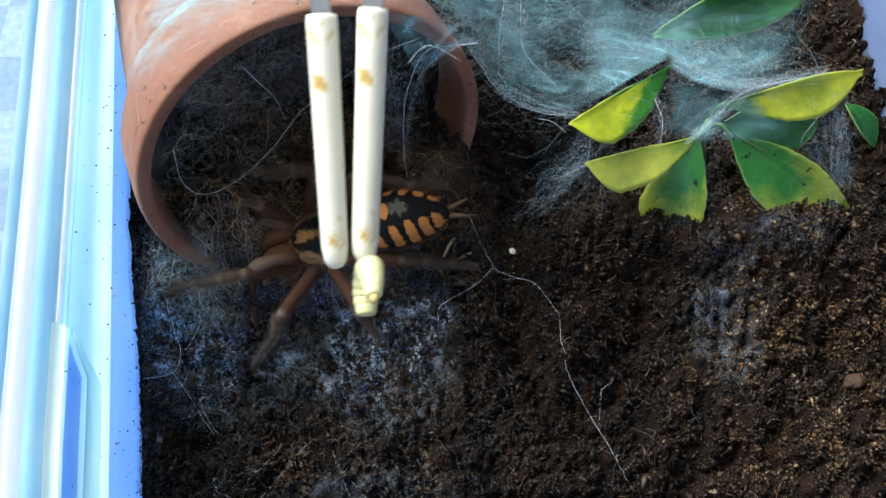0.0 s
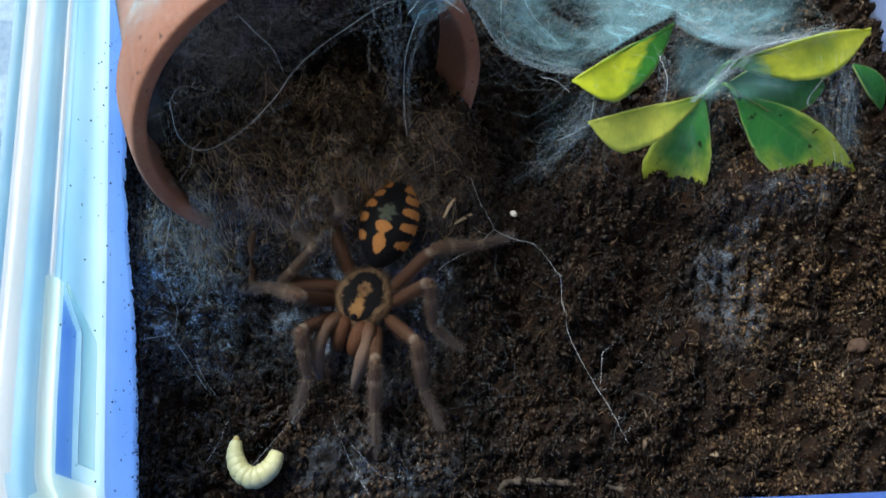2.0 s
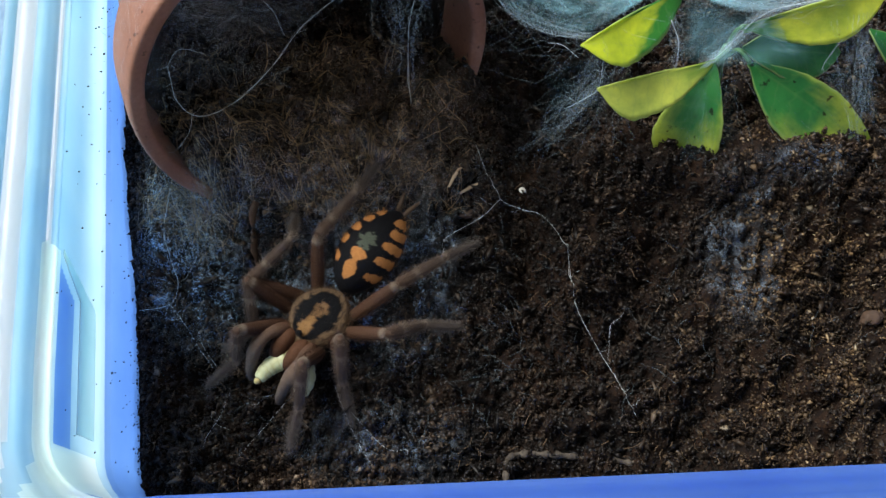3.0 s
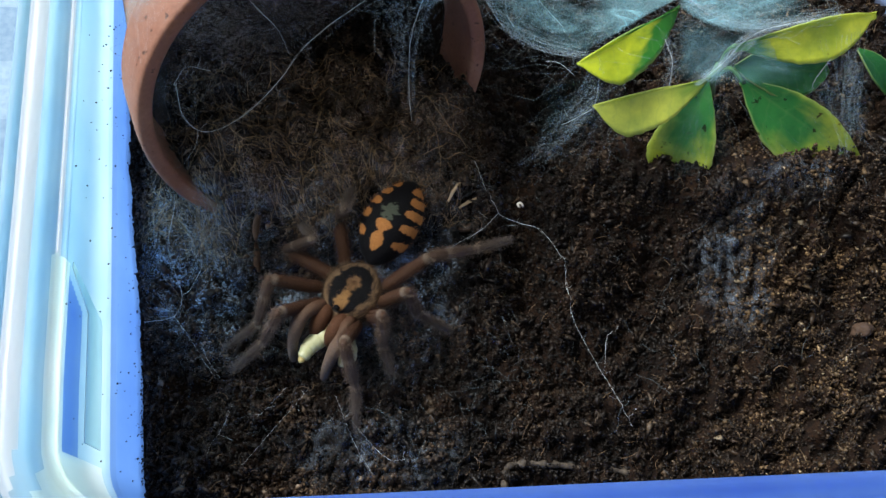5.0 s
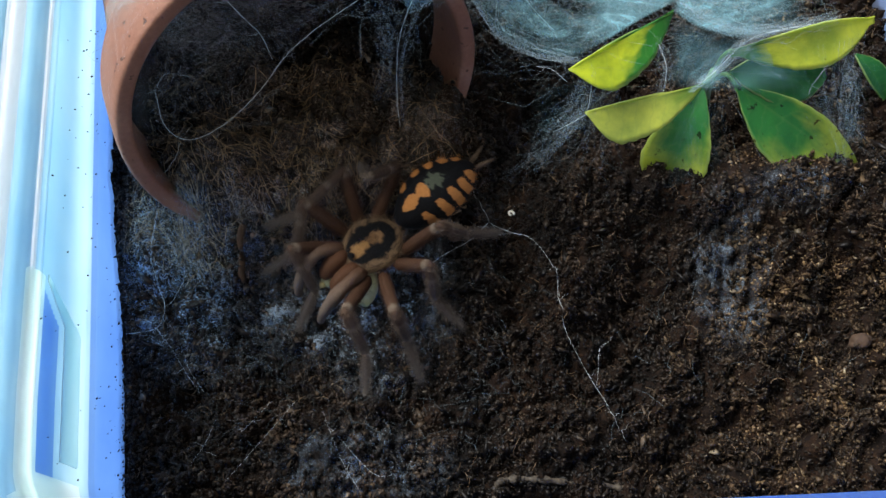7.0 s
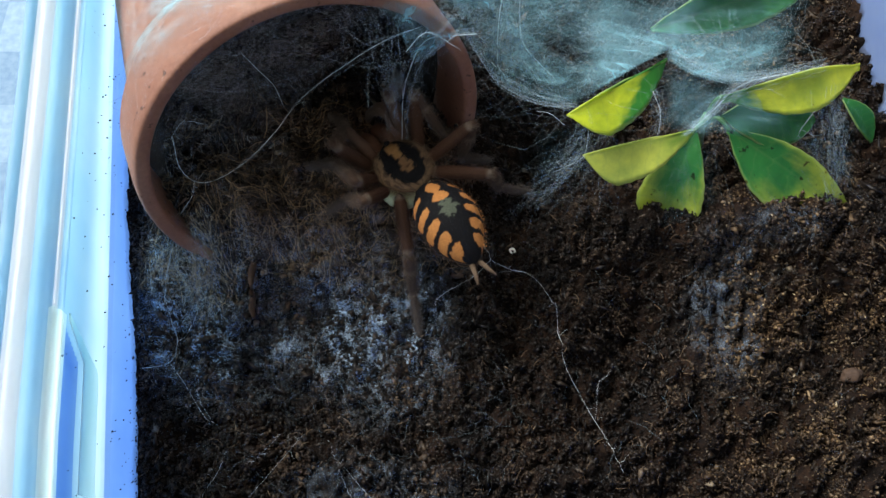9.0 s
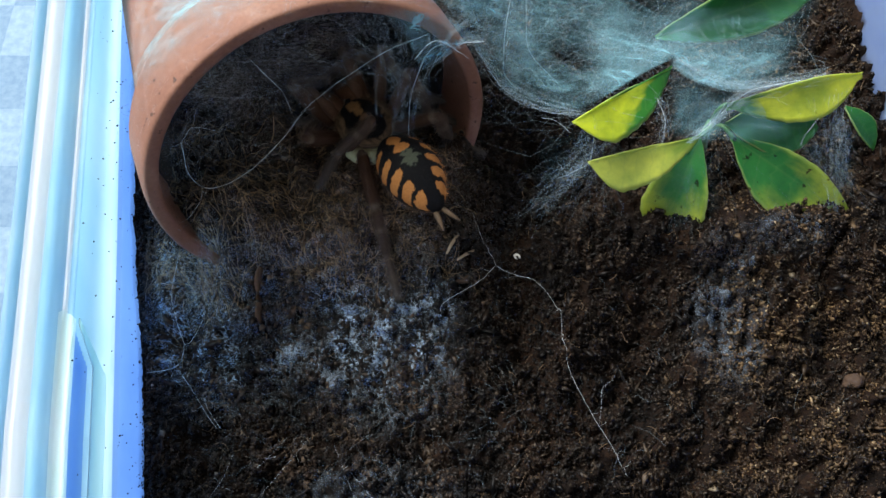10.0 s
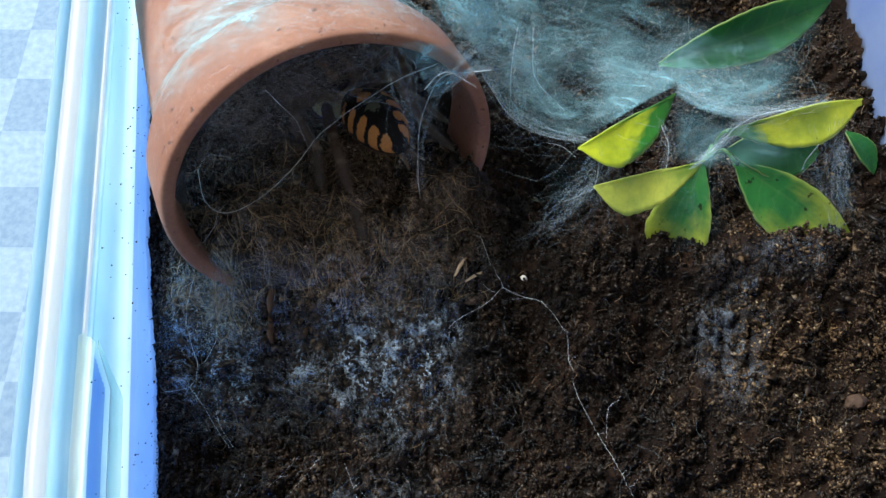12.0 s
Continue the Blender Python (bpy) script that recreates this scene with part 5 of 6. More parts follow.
def hairy(name, vs, fs, cs, count, length, rnd, lean=Vector((0, -0.6, 0))):
    tmp = mesh("tmp", vs, fs)
    polys = [p for p in tmp.polygons if p.area > 0]
    total = sum(p.area for p in polys)
    anchors = []
    for p in polys:
        k = count * p.area / total
        k = int(k) + (rnd.random() < k - int(k))
        ids = list(p.vertices)
        for _ in range(k):
            w = [rnd.random() for _ in ids]
            s = sum(w)
            q = sum((Vector(vs[i]) * (wi / s) for i, wi in zip(ids, w)), Vector())
            anchors.append((q, Vector(p.normal), cs[ids[0]]))
    bpy.data.meshes.remove(tmp)
    hv, hf, hc = hairs(anchors, length, 0.000022, rnd, lean)
    n = len(vs)
    me = mesh(name, list(vs) + hv, list(fs) + [tuple(i + n for i in f) for f in hf], COAT)
    return coloured(me, list(cs) + hc)


def ellipsoid(nu, nv, shape, colour):
    """Rings from front to back; shape and colour take (u, a): along, and angle from the top."""
    vs, cs = [], []
    for i in range(nu + 1):
        for k in range(nv):
            u, a = i / nu, 2 * math.pi * k / nv
            vs.append(shape(u, a))
            cs.append(colour(u, a if a < math.pi else a - 2 * math.pi))
    fs = [(i * nv + k, i * nv + (k + 1) % nv, (i + 1) * nv + (k + 1) % nv, (i + 1) * nv + k) for i in range(nu) for k in range(nv)]
    return vs, [tuple(reversed(f)) for f in fs], cs


def abdomen_colour(u, a):
    a = abs(a) + 0.10 * noise.noise(Vector((u * 9, a * 3, 5)))
    u = u + 0.018 * noise.noise(Vector((u * 20, a * 9, 1)))
    if a > 1.75:
        return BROWN
    if ((u - 0.19) / 0.085) ** 2 + (a / 0.30) ** 2 < 1 or ((u - 0.35) / 0.06) ** 2 + (a / 0.30) ** 2 < 1 or (0.10 < u < 0.38 and a < 0.08):
        return ORANGE
    if ((u - 0.50) / 0.11) ** 2 + (a / 0.34) ** 2 < 0.7 + 0.9 * noise.noise(Vector((u * 26, a * 7, 3))):
        return GREY
    for k, c in enumerate((0.25, 0.43, 0.59, 0.74, 0.87)):
        centre = c + 0.06 * (a - 0.9)
        lo = 0.70 - 0.08 * k
        if a > lo and a < 1.55 and abs(u - centre) < 0.047 * min(1, (a - lo) / 0.30 + 0.5):
            return ORANGE
    return BLACK


def carapace_colour(u, a):
    # front is u = 0; x across, from the angle
    x = math.sin(a) * math.sin(math.pi * u) ** 0.6
    y = 1 - 2 * u
    x = abs(x) + 0.035 * noise.noise(Vector((u * 22, a * 9, 9)))
    if abs(a) > 1.65:
        return UMBER
    stripe = 0.10 + 0.15 * math.exp(-((y - 0.48) / 0.20) ** 2) + 0.13 * math.exp(-((y + 0.20) / 0.13) ** 2)
    if (x / 0.10) ** 2 + ((y + 0.22) / 0.07) ** 2 < 1:
        return (0.07, 0.036, 0.018)
    if abs(x) < stripe and -0.45 < y < 0.72:
        return (0.24, 0.130, 0.050) if y > 0.05 else (0.16, 0.090, 0.042)
    if abs(y) < 0.80 and abs(x) < 0.68 * math.sqrt(1 - (y / 0.80) ** 2):
        return BLACK
    return (0.155, 0.100, 0.056) if noise.noise(Vector((u * 9, a * 17, 2))) > -0.05 else (0.075, 0.047, 0.028)


LEGS = [(side, k) for side in (1, -1) for k in range(4)]   # 1: the spider's right
HIP_Y = [0.0058, 0.0022, -0.0020, -0.0055]
HIP_X = [0.0056, 0.0072, 0.0072, 0.0056]
REST = [22, 62, 108, 150]
FEMUR, TIBIA, TARSUS = 0.0150, 0.0150, 0.0110


def limb(length, r0, r1, c0, c1, rnd, bulge=0.15, ring=True, knee=0):
    n, sides = 14, 12
    pts = [Vector((0, length * i / n + (-0.0007 if i == 0 else 0.0007 if i == n else 0), 0)) for i in range(n + 1)]
    rad = []
    for i in range(n + 1):
        u = i / n
        r = r0 + (r1 - r0) * u
        r *= 1 + bulge * math.sin(math.pi * u)
        if i == 0 or i == n:
            r *= 0.5
        if knee and i == knee:
            r *= 0.86
        rad.append(r)
    vs, fs = tube(pts, rad, sides)
    cs = []
    for i in range(n + 1):
        u = i / n
        c = tuple(a + (b - a) * u for a, b in zip(c0, c1))
        if ring and i == n - 1 or i == knee:
            c = (0.135, 0.105, 0.080)
        cs += [c] * sides
    return hairy("limb", vs, fs, cs, 1500, 0.0014, rnd, Vector((0, 0.9, 0)))


def build_spider():
    rnd = random.Random(77)
    spider = tagged(new("spider"), "tarantula with black and orange banded abdomen and brown legs", "spider")
    parts = {"spider": spider}

    def cara(u, a):
        s = math.sin(math.pi * min(max(u, 0.0), 1.0)) ** 0.55
        w = 0.0072 * s * (1 - 0.16 * (0.5 - u) if u < 0.5 else 1)
        top = 0.0026 * s * (1 + 0.25 * math.exp(-((u - 0.28) / 0.15) ** 2)) if math.cos(a) > 0 else 0.0028 * s
        dimple = 0.0007 * math.exp(-((u - 0.58) / 0.06) ** 2 - (math.sin(a) / 0.3) ** 2) if math.cos(a) > 0 else 0
        return Vector((w * math.sin(a), 0.0084 - 0.0168 * u, (top - dimple) * math.cos(a)))
    parts["carapace"] = part("carapace", hairy("carapace", *ellipsoid(44, 60, cara, carapace_colour), 5200, 0.0016, rnd), spider, "tan carapace with two black bands")

    def abdo(u, a):
        s = math.sin(math.pi * u ** 0.92) ** 0.62
        w = 0.0076 * s * (0.92 + 0.10 * u)
        return Vector((w * math.sin(a), -0.0005 - 0.0250 * u, 0.0070 * s * math.cos(a) + 0.0012 * math.sin(math.pi * u)))
    parts["abdomen"] = part("abdomen", hairy("abdomen", *ellipsoid(110, 120, abdo, abdomen_colour), 2200, 0.0013, rnd, Vector((0, -1.2, 0))), spider, "black abdomen with orange bands and spots")
    for s in (1, -1):
        # fangs' stout bases
        pts = [(s * 0.0021, 0.0062, -0.0004), (s * 0.0023, 0.0085, 0.0006), (s * 0.0023, 0.0110, 0.0000), (s * 0.0020, 0.0128, -0.0018), (s * 0.0018, 0.0132, -0.0036)]
        vs, fs = tube(smooth_line(pts, 3), [0.0016, 0.0019, 0.0021, 0.0022, 0.0022, 0.0022, 0.0022, 0.0021, 0.0020, 0.0018, 0.0015, 0.0011, 0.0007], 12)
        part("chelicera", hairy("chelicera", vs, fs, [UMBER] * len(vs), 200, 0.0008, rnd), spider, "reddish brown jaw")
        # feelers
        pts = smooth_line([(s * 0.0038, 0.0060, -0.0005), (s * 0.0052, 0.0105, 0.0034), (s * 0.0056, 0.0150, 0.0026), (s * 0.0050, 0.0190, -0.0030), (s * 0.0046, 0.0205, -0.0078)], 4)
        rad = [0.0016 + 0.0002 * math.sin(i) if i < 12 else 0.0013 - 0.00008 * (i - 12) for i in range(len(pts))]
        vs, fs = tube(pts, rad, 10)
        cs = [tuple(a + (b - a) * min(1, i / 120) for a, b in zip(UMBER, (0.12, 0.090, 0.070))) for i in range(len(vs))]
        part("pedipalp", hairy("pedipalp", vs, fs, cs, 260, 0.0010, rnd), spider, "short brown feeler")
        vs, fs = tube([(s * 0.0010, -0.0010, 0), (s * 0.0016, -0.0035, 0.0003), (s * 0.0024, -0.0062, 0.0004)], [0.0007, 0.0006, 0.0003], 8)
        sp = part("spinneret", coloured(mesh("spinneret", vs, fs, COAT), [(0.085, 0.058, 0.038)] * len(vs)), parts["abdomen"], "pale spinneret")
        sp.matrix_basis = pose(0, -0.0243, -0.0004)
    vs, fs, cs = ellipsoid(10, 14, lambda u, a: Vector((0.0009 * math.sin(math.pi * u) * math.sin(a), 0.0066 - 0.0014 * u, 0.0030 + 0.0007 * math.sin(math.pi * u) * math.cos(a))), lambda u, a: BLACK)
    part("eye_mound", coloured(mesh("eye_mound", vs, fs, COAT), cs), spider, "small black eye mound")
    femur = limb(FEMUR, 0.00150, 0.00135, (0.058, 0.027, 0.015), (0.058, 0.031, 0.020), rnd)
    tibia = limb(TIBIA, 0.00135, 0.00100, (0.064, 0.040, 0.028), (0.066, 0.049, 0.039), rnd, knee=5)
    tarsus = limb(TARSUS, 0.00095, 0.0007, (0.062, 0.046, 0.037), (0.078, 0.066, 0.058), rnd, 0.1, False)
    for leg in LEGS:
        parts[leg] = [part("femur", femur, spider), part("tibia", tibia, spider), part("tarsus", tarsus, spider)]
    return parts


def build_larva():
    larva = tagged(new("larva"), "plump cream-coloured larva bent in the middle", "larva")
    n = 96
    line = smooth_line(mm([(5.2, 5.0, -0.6), (4.4, 1.0, 0), (1.4, -1.9, 0.3), (-2.2, -1.0, 0.2), (-4.7, 2.4, -0.2), (-5.5, 6.0, -0.8)]), 30)
    pts, rad = [], []
    for i in range(n + 1):
        u = i / n
        k = u * (len(line) - 1)
        pts.append(line[int(k)].lerp(line[min(int(k) + 1, len(line) - 1)], k - int(k)))
        r = 0.0028 * (math.sin(math.pi * (0.06 + 0.88 * u)) ** 0.35) * (1.06 - 0.22 * u)
        r *= 1 - 0.09 * (1 - abs(math.sin(math.pi * 12 * u)) ** 0.5)
        if i in (0, n):
            r *= 0.45
        rad.append(r)
    part("larva_body", mesh("larva_body", *tube(pts, rad, 18), WORM), larva, "ringed cream skin")
    hv, hf = tube([pts[n], pts[n] + (pts[n] - pts[n - 1]).normalized() * 0.0007, pts[n] + (pts[n] - pts[n - 1]).normalized() * 0.0012], [0.0009, 0.0008, 0.0003], 12)
    part("larva_head", mesh("larva_head", hv, hf, WORM_HEAD), larva, "small amber head")
    return larva


def build_tongs():
    tongs = tagged(new("feeding_tongs"), "steel feeding tongs with stained white sleeved tips", "tongs")
    arms = []
    for _ in range(2):
        v, f = [], []
        sec = [(-0.0017, -0.0006), (0.0017, -0.0006), (0.0017, 0.0006), (-0.0017, 0.0006)]
        v = [(x, y, z) for y, _k in ((0.004, 0), (0.2, 0)) for x, z in sec]
        f = [(0, 1, 5, 4), (1, 2, 6, 5), (2, 3, 7, 6), (3, 0, 4, 7), (3, 2, 1, 0), (4, 5, 6, 7)]
        arm = part("arm", mesh("arm", v, f, STEEL, False), tongs, "grey steel arm")
        bev = arm.modifiers.new("edge", "BEVEL")
        bev.width = 0.0003
        L = 0.0445
        pts = [(0, 0.0000, 0), (0, 0.0004, 0), (0, 0.0016, 0), (0, 0.004, 0), (0, 0.02, 0), (0, 0.035, 0), (0, L - 0.001, 0), (0, L, 0), (0, L, 0), (0, L - 0.004, 0)]
        rr = [0.0006, 0.0014, 0.0021, 0.00245, 0.0026, 0.0027, 0.00275, 0.0026, 0.0021, 0.0020]
        vs, fs = [], []
        for (px, py, pz), r in zip(pts, rr):
            vs += [(r * math.cos(2 * math.pi * k / 20), py, r * math.sin(2 * math.pi * k / 20)) for k in range(20)]
        fs = [(i * 20 + k, i * 20 + (k + 1) % 20, (i + 1) * 20 + (k + 1) % 20, (i + 1) * 20 + k) for i in range(len(pts) - 1) for k in range(20)] + [tuple(range(20))]
        part("sleeve", mesh("sleeve", vs, fs, SLEEVE), arm, "white plastic sleeve with brown stains")
        arms.append(arm)
    return tongs, arms


# ---- what moves ----
BODY = [
    (0, -31.0, 86.4, 101), (0.5, -30.9, 86.4, 102), (0.7, -30.8, 86.3, 101), (0.9, -30.7, 86.6, 101), (1, -26.0, 86.1, 114), (1.1, -22.9, 76.8, 134), (1.2, -21.1, 66.8, 155), (1.5, -20.1, 65.4, 159), (2, -19.9, 64.6, 162), (2.4, -20.7, 62.9, 160), (2.5, -25.4, 59.5, 152), (2.7, -29.1, 52.0, 152), (2.9, -32.5, 49.5, 145), (3, -31.4, 52.6, 141), (3.2, -30.6, 51.8, 146), (5, -24.0, 62.0, 149), (6.5, -24.4, 63.7, 148), (6.8, -17.1, 70.6, 146), (7, -16.2, 76.1, 131), (7.2, -14.4, 79.0, 122), (8, -12.0, 89.0, 85), (8.8, -8.8, 99.2, 47), (9, -9.8, 101.0, 41), (9.5, -15.1, 108.0, 39), (10, -21.5, 114.1, 43), (10.5, -27.1, 123.8, 37),
]
BODY_END = [(11, -31.4, 129.4, 38), (12, -34.6, 136.6, 40)]


def eased(rows, t):
    if t <= rows[0][0]:
        return rows[0][1:]
    for a, b in zip(rows, rows[1:]):
        if t <= b[0]:
            s = (t - a[0]) / (b[0] - a[0])
            if b[0] - a[0] > 0.25:
                s = ramp01(0, 1, s)
            return [p + (q - p) * s for p, q in zip(a[1:], b[1:])]
    return rows[-1][1:]


def body_pose(t):
    x, y, turn = eased(BODY + BODY_END, t)
    x, y = x * 0.001, y * 0.001
    z = ground_height(x, y) + 0.0092
    return pose(x, y, z, 0, 0, turn)


def along_y(a, b, up):
    """The pose at a whose y runs to b and whose z lies towards up."""
    y = (b - a).normalized()
    x = y.cross(up).normalized()
    z = x.cross(y)
    return Matrix(((x.x, y.x, z.x, a.x), (x.y, y.y, z.y, a.y), (x.z, y.z, z.z, a.z), (0, 0, 0, 1)))


def leg_poses(m, side, k, foot):
    hip = m @ Vector((side * HIP_X[k], HIP_Y[k], -0.0022))
    rest = (m.to_3x3() @ Vector((side * math.sin(radians(REST[k])), math.cos(radians(REST[k])), 0))).normalized()
    flat = Vector((foot.x - hip.x, foot.y - hip.y, 0))
    reach = min(max(flat.length, 0.012), 0.0375)
    flat = flat.normalized() if flat.length > 1e-6 else rest
    foot = Vector((hip.x, hip.y, 0)) + flat * reach
    foot.z = ground_height(foot.x, foot.y) + 0.0016
    slope = 0.35 + 0.55 * (1 - (reach - 0.012) / 0.0255)
    ankle = foot + TARSUS * (Vector((0, 0, slope)) - flat).normalized()
    d = ankle - hip
    far = min(d.length, FEMUR + TIBIA - 0.0002)
    if far < d.length:
        shift = d.normalized() * (d.length - far)
        ankle, foot = ankle - shift, foot - shift
    d = d.normalized()
    x = (FEMUR ** 2 - TIBIA ** 2 + far ** 2) / (2 * far)
    h = math.sqrt(max(FEMUR ** 2 - x * x, 0))
    pole = Vector((0, 0, 0.8)) + 0.75 * rest
    pole = (pole - d * pole.dot(d)).normalized()
    knee = hip + d * x + pole * h
    return [along_y(hip, knee, Vector((0, 0, 1))), along_y(knee, ankle, Vector((0, 0, 1)) + 0.3 * rest), along_y(ankle, foot, Vector((0, 0, 1)) + 0.3 * rest)]


def step(parts, leg, rows):
    """Key one leg: rows are seconds and where its foot stands, in millimetres."""
    made = [[], [], []]
    for i in range(121):
        t = i / 10
        m = body_pose(t)
        x, y = eased(rows, t)
        back = m.inverted()
        for j, p in enumerate(leg_poses(m, leg[0], leg[1], Vector((x, y, 0)) * 0.001)):
            made[j].append((t, back @ p))
    for ob, keyed in zip(parts[leg], made):
        walk(ob, keyed)


def motions():
    walk(SPIDER["spider"], [(i / 10, body_pose(i / 10)) for i in range(121)])
    walk(SPIDER["abdomen"], [(t, pose(0, -0.0078, 0.0008, -4, 0, a)) for t, a in ((0, 0), (2.4, 2), (2.9, 4), (5.0, 4), (6.6, 4), (7.2, -4), (8.8, -10), (9.5, -11), (10.5, -4), (12, 0))])
    step(SPIDER, (-1, 0), [(0, -80.5, 74), (0.8, -80.5, 74), (0.9, -67.9, 71.8), (1.1, -22.8, 42.4), (1.2, -20.2, 29.2), (1.5, -16.5, 27.4), (2.4, -16.5, 27.4), (2.5, -27.4, 22.8), (3, -37.5, 22.3), (3.2, -37.5, 22.3), (5, -22.3, 29.5), (6.6, -22.3, 29.5), (6.8, -22.1, 42.4), (7.2, -12.3, 39.7), (8, -34, 84), (8.8, -28.6, 115.8), (9.5, -31.3, 133), (10.5, -36.9, 141), (12, -40.1, 145.1)])
    step(SPIDER, (-1, 1), [(0, -49.7, 60.3), (0.8, -49.7, 60.3), (0.9, -48.7, 61.5), (1.1, -10.1, 47.2), (1.2, -2.9, 41.5), (1.5, -0.1, 34.1), (2.4, -0.1, 34.1), (2.5, -18, 26), (3, -22.7, 28.4), (3.2, -22.7, 28.4), (5, -12.8, 40.7), (6.6, -12.8, 40.7), (6.8, -11, 40.6), (7.2, 3.2, 51.6), (8, -30, 72), (8.8, -33.5, 99.7), (9.5, -39.4, 118.2), (10.5, -41.5, 120.3), (12, -43.4, 125.6)])
    step(SPIDER, (-1, 2), [(0, -16.7, 66.4), (0.9, -15.9, 67.7), (1.1, 3.1, 63), (1.2, 4.5, 54.3), (1.5, 5.2, 53.9), (2.4, 5.2, 53.9), (2.5, 4.7, 54.3), (3, 3.7, 53.1), (3.2, 3.7, 53.1), (5, 1, 55.4), (6.6, 1, 55.4), (6.8, 3.6, 51.4), (7.2, 9.5, 65.6), (8, -20, 68), (8.8, -31.4, 90), (9.5, -32.2, 96.2), (10.5, -34.1, 101.3), (12, -35.7, 105.8)])
    step(SPIDER, (-1, 3), [(0, 20.6, 86.8), (0.9, 21.5, 87.4), (1.1, 10.8, 89.8), (1.2, 18.3, 86), (1.5, 18.6, 85), (2.4, 18.6, 85), (2.5, 20.3, 86.8), (3, 15.5, 79.4), (3.2, 15.5, 79.4), (5, 16.7, 79.6), (6.6, 16.7, 79.6), (6.8, 18.8, 81.1), (7.2, 14, 85.8), (8, 8, 70), (8.8, -5.6, 66.4), (9.6, -5.5, 66.8), (10.5, -22.7, 89.8), (12, -24.9, 94.6)])
    step(SPIDER, (1, 0), [(0, -66.9, 101.4), (0.9, -66, 102.8), (1.1, -48.8, 42.6), (1.2, -37.6, 36.8), (1.5, -36.7, 36.3), (2.4, -36.7, 36.3), (2.5, -50.1, 38.6), (3, -59.4, 38.4), (3.2, -59.4, 38.4), (5, -53.8, 44.9), (6.6, -53.8, 44.9), (6.8, -40, 58.9), (7.2, -29.3, 57.1), (8, -40, 105), (8.8, -12.5, 131.4), (9.5, -11, 140), (10.5, -21.3, 145.2), (12, -20.8, 149.4)])
    step(SPIDER, (1, 1), [(0, -53.5, 106.4), (0.9, -52.7, 107.8), (1.1, -51.2, 66.6), (1.2, -52.6, 68.9), (1.5, -52.6, 68.9), (2.4, -52.6, 68.9), (2.6, -46, 32), (3, -55.5, 47.3), (3.2, -55.5, 47.3), (5, -56.4, 50.7), (6.6, -56.4, 50.7), (6.8, -51.6, 68.6), (7.2, -36.3, 77), (8, -30, 108), (8.8, 8.2, 114.1), (9.5, 7.5, 119.4), (10.5, -9.8, 133.7), (12, -10.7, 139.5)])
    step(SPIDER, (1, 2), [(0, -32.9, 106.4), (0.9, -32.1, 107.8), (1.1, -38.2, 81.2), (2.4, -37.1, 81.6), (2.5, -38.9, 78.4), (3, -38.6, 79.5), (5, -37.5, 80.1), (6.6, -37.5, 80.1), (6.8, -41.5, 76.6), (7.2, -43.5, 85.2), (8, -12, 115), (8.8, 13.8, 110.2), (9.5, 10.6, 115.1), (10.5, -2.7, 124.6), (12, -2.5, 128.1)])
    step(SPIDER, (1, 3), [(0, 0.9, 102.9), (0.9, 1.8, 104), (1.1, -26.2, 91.6), (2.4, -26.3, 90.9), (2.5, -26.3, 90.8), (3, -17.8, 91), (5, -24.6, 88.3), (6.6, -24.6, 88.3), (6.8, -18.6, 95.5), (7.2, -19.3, 95.8), (8, 12, 108), (8.8, 26, 105.2), (9.5, 20.2, 108.6), (10.5, -0.4, 117.5), (12, -0.9, 118.9)])
    # the larva: held, dropped, lying, then carried in the jaws
    rows = [(0.0, pose(-0.0134, 0.0561, 0.0606, 24, 78, 200)), (0.1, pose(-0.0172, 0.0561, 0.0575, 24, 78, 200)), (0.3, pose(-0.0230, 0.0563, 0.0520, 24, 78, 200)), (0.5, pose(-0.0222, 0.0546, 0.0430, 24, 78, 200)),
            (0.6, pose(-0.0214, 0.0546, 0.0415, 24, 78, 200)), (0.7, pose(-0.0200, 0.0535, 0.0320, 20, 70, 190)), (0.8, pose(-0.0288, 0.0400, 0.0040, 0, 55, 165)), (0.9, pose(-0.0430, 0.0300, -0.0050, 0, 25, 100)),
            (1.0, pose(-0.0460, 0.0245, -0.0078, 0, 0, 5)), (1.2, pose(-0.0460, 0.0240, -0.0080, 0, 0, -8)), (2.6, pose(-0.0455, 0.0240, -0.0080, 0, 0, -12)), (2.7, pose(-0.0455, 0.0265, -0.0070, 0, 60, -20)), (2.8, pose(-0.0430, 0.0330, -0.0040, 0, 120, -30))]
    for i in range(29, 121):
        rows.append((i / 10, body_pose(i / 10) @ pose(-0.0026 + 0.0024 * ramp01(7.3, 8.4, i / 10), 0.0128 - 0.0055 * ramp01(6.6, 7.0, i / 10) - 0.0115 * ramp01(7.3, 8.4, i / 10), -0.0022 - 0.002 * ramp01(6.6, 7.0, i / 10) - 0.0015 * ramp01(7.3, 8.4, i / 10), 8, 180, 14)))
    walk(LARVA, rows)
    walk(CRUMB, [(t, pose(x, y, ground_point(x, y) + 0.0008, 10, 15, 111)) for t, x, y in ((0, 0.0190, 0.0915), (2.8, 0.0190, 0.0915), (3.0, 0.0196, 0.0895), (12, 0.0196, 0.0895))])
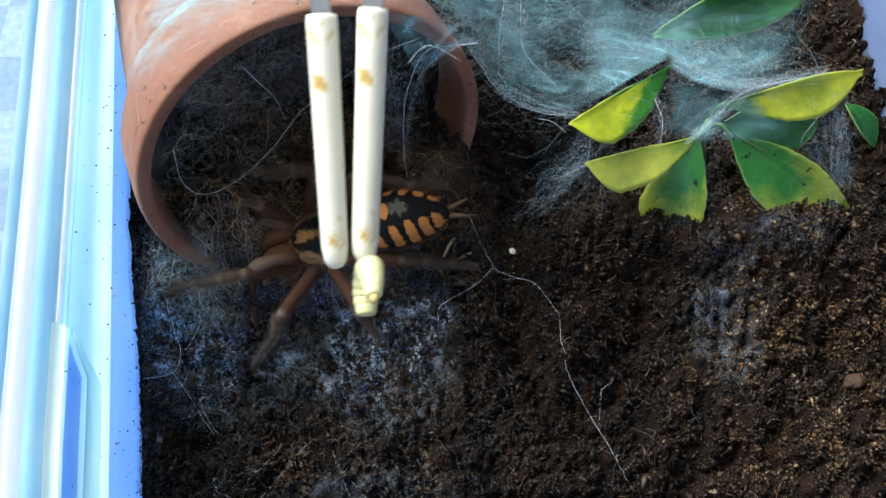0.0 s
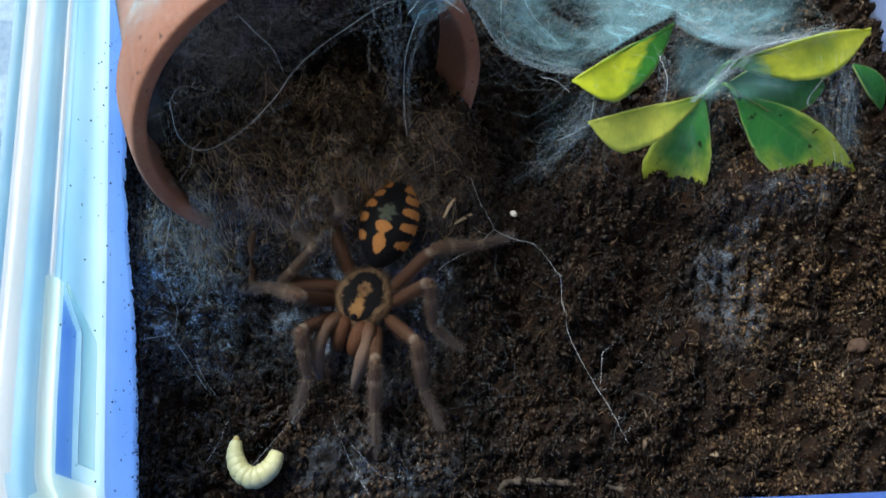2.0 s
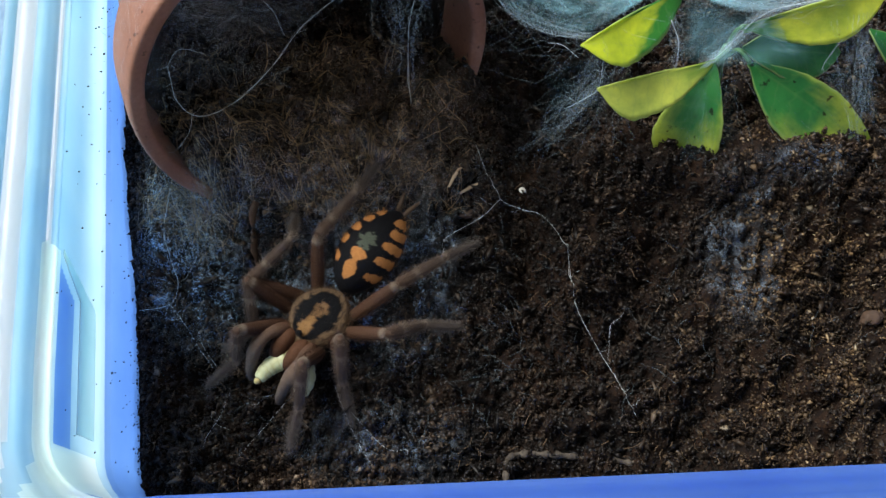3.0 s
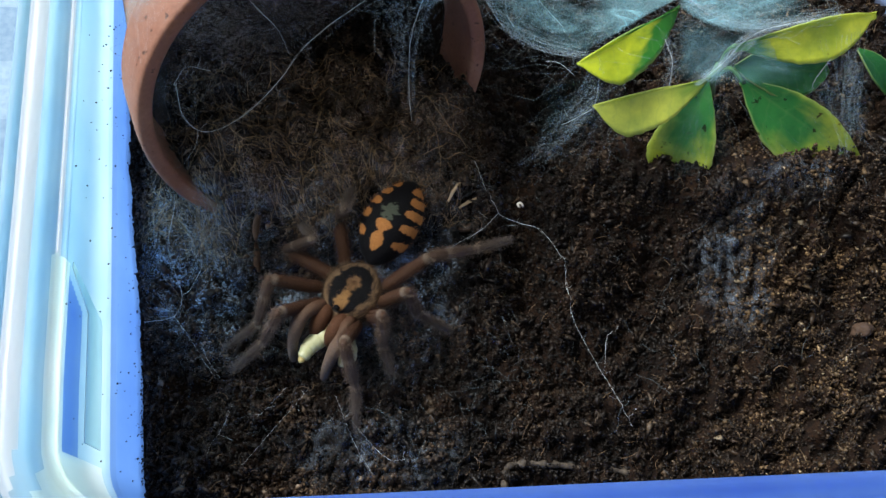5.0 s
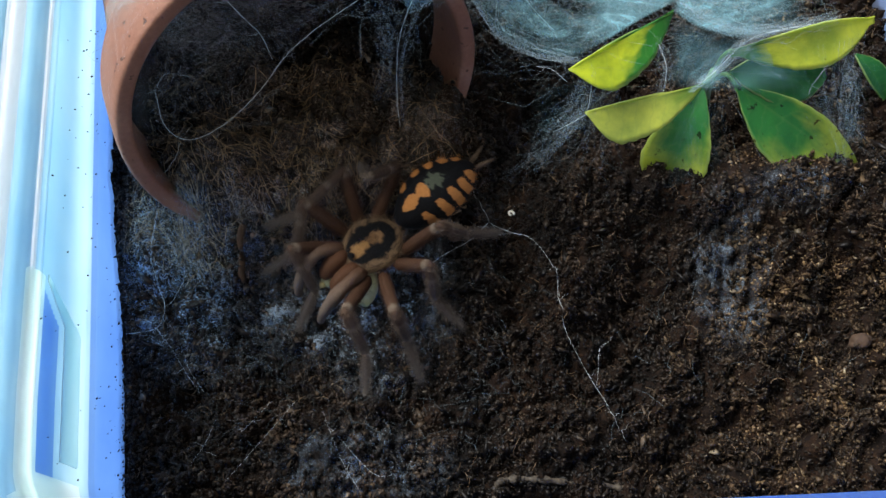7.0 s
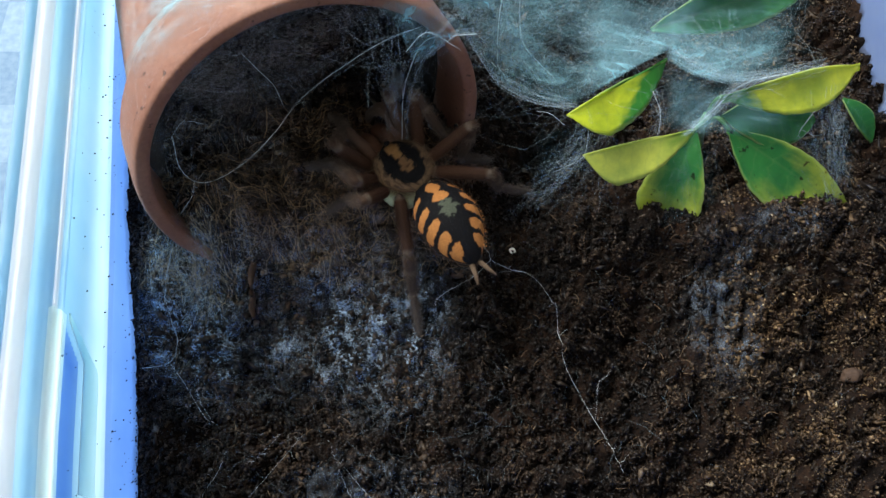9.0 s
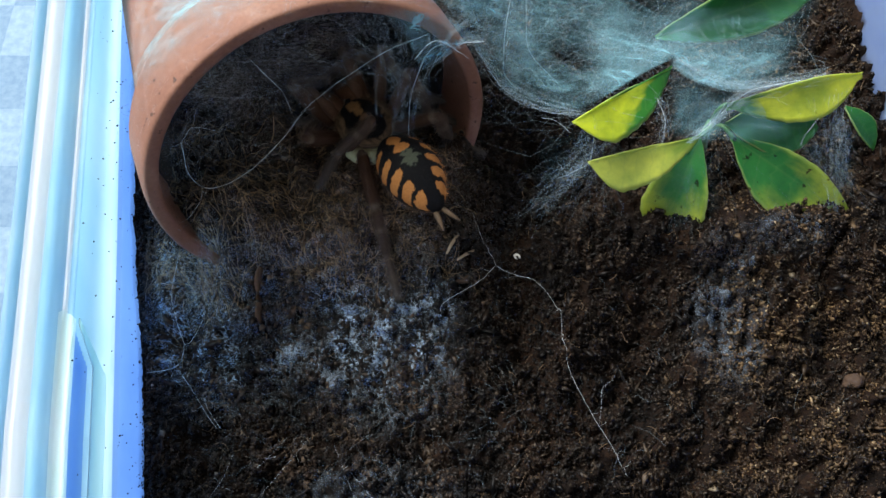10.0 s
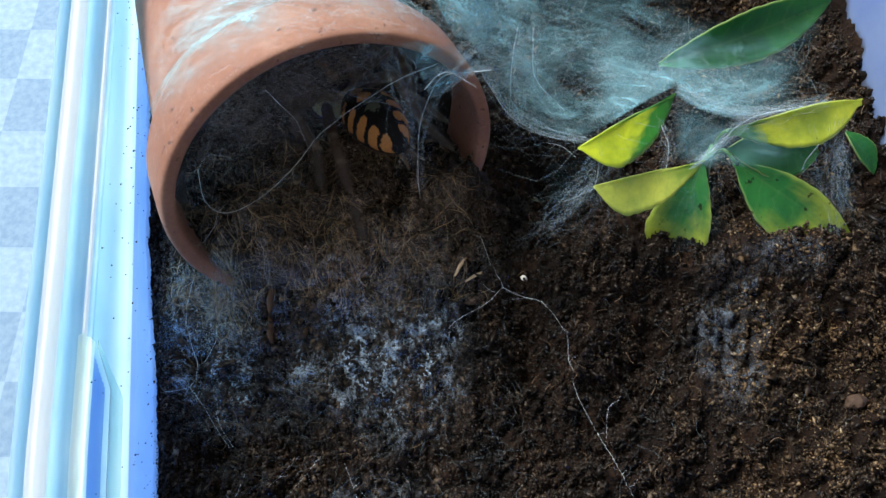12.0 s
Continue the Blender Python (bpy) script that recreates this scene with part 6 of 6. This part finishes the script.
    # the tongs: tip and upper end of the first arm, then the second arm's tip and upper end beside it
    for_tongs = [
        (0.0, (-19.4, 57.8, 61.6), (-21.0, 95.6, 87.1), (-14.3, 58.8, 62.0), (-12.0, 96.9, 87.7)), (0.1, (-23.0, 58.2, 58.4), (-25.1, 92.6, 82.5), (-18.0, 58.2, 58.4), (-15.1, 95.4, 83.7)),
        (0.3, (-28.6, 58.7, 53.0), (-31.4, 92.7, 77.0), (-24.2, 58.6, 52.9), (-21.9, 94.6, 77.8)), (0.5, (-28.2, 55.9, 44.0), (-30.6, 91.6, 69.9), (-23.1, 57.5, 44.8), (-21.3, 93.6, 70.8)),
        (0.6, (-28.2, 55.9, 43.0), (-30.8, 91.0, 68.5), (-22.8, 57.5, 43.8), (-20.6, 93.2, 69.6)), (0.7, (-28.2, 55.8, 41.8), (-31.2, 89.9, 67.0), (-20.4, 56.7, 42.2), (-19.0, 92.4, 68.1)),
        (0.8, (-29.2, 53.8, 39.7), (-31.3, 89.6, 65.6), (-17.9, 56.0, 40.7), (-16.6, 92.1, 66.7)), (0.9, (-33.0, 50.9, 44.9), (-34.1, 91.4, 74.1), (-15.4, 54.4, 46.4), (-12.4, 94.7, 75.5)),
        (1.0, (-18.2, 40.5, 120.0), (-17.3, 76.0, 150.0), (-15.4, 45.0, 120.0), (-12.5, 76.0, 150.0)), (1.1, (-30.0, 110.0, 160.0), (-31.0, 150.0, 188.0), (-20.0, 112.0, 161.0), (-18.0, 152.0, 189.0)),
        (1.3, (-30.0, 300.0, 260.0), (-31.0, 340.0, 288.0), (-20.0, 302.0, 261.0), (-18.0, 342.0, 289.0)), (2.2, (150.0, 420.0, 20.0), (150.0, 468.0, 30.0), (160.0, 420.0, 20.0), (163.0, 468.0, 30.0)), (3.0, (180.0, 420.0, -49.0), (180.0, 470.0, -49.0), (190.0, 420.0, -49.0), (193.0, 470.0, -49.0)),
        (12.0, (180.0, 420.0, -49.0), (180.0, 470.0, -49.0), (190.0, 420.0, -49.0), (193.0, 470.0, -49.0)),
    ]
    first, second = [], []
    base_rows = []
    for t, a, b, c, d in for_tongs:
        a, b, c, d = (Vector(p) * 0.001 for p in (a, b, c, d))
        m = along_y((a + c) / 2, (b + d) / 2, Vector((0, -0.5, 1)))
        base_rows.append((t, m))
        first.append((t, m.inverted() @ along_y(a, b, Vector((0, -0.5, 1)))))
        second.append((t, m.inverted() @ along_y(c, d, Vector((0, -0.5, 1)))))
    walk(TONGS, base_rows)
    walk(ARMS[0], first)
    walk(ARMS[1], second)


build_room()
build_tub()
build_soil()
build_crumbs()
build_fibres()
build_pot()
build_plant()
build_webs()
build_litter()
SPIDER = build_spider()
LARVA = build_larva()
TONGS, ARMS = build_tongs()
motions()
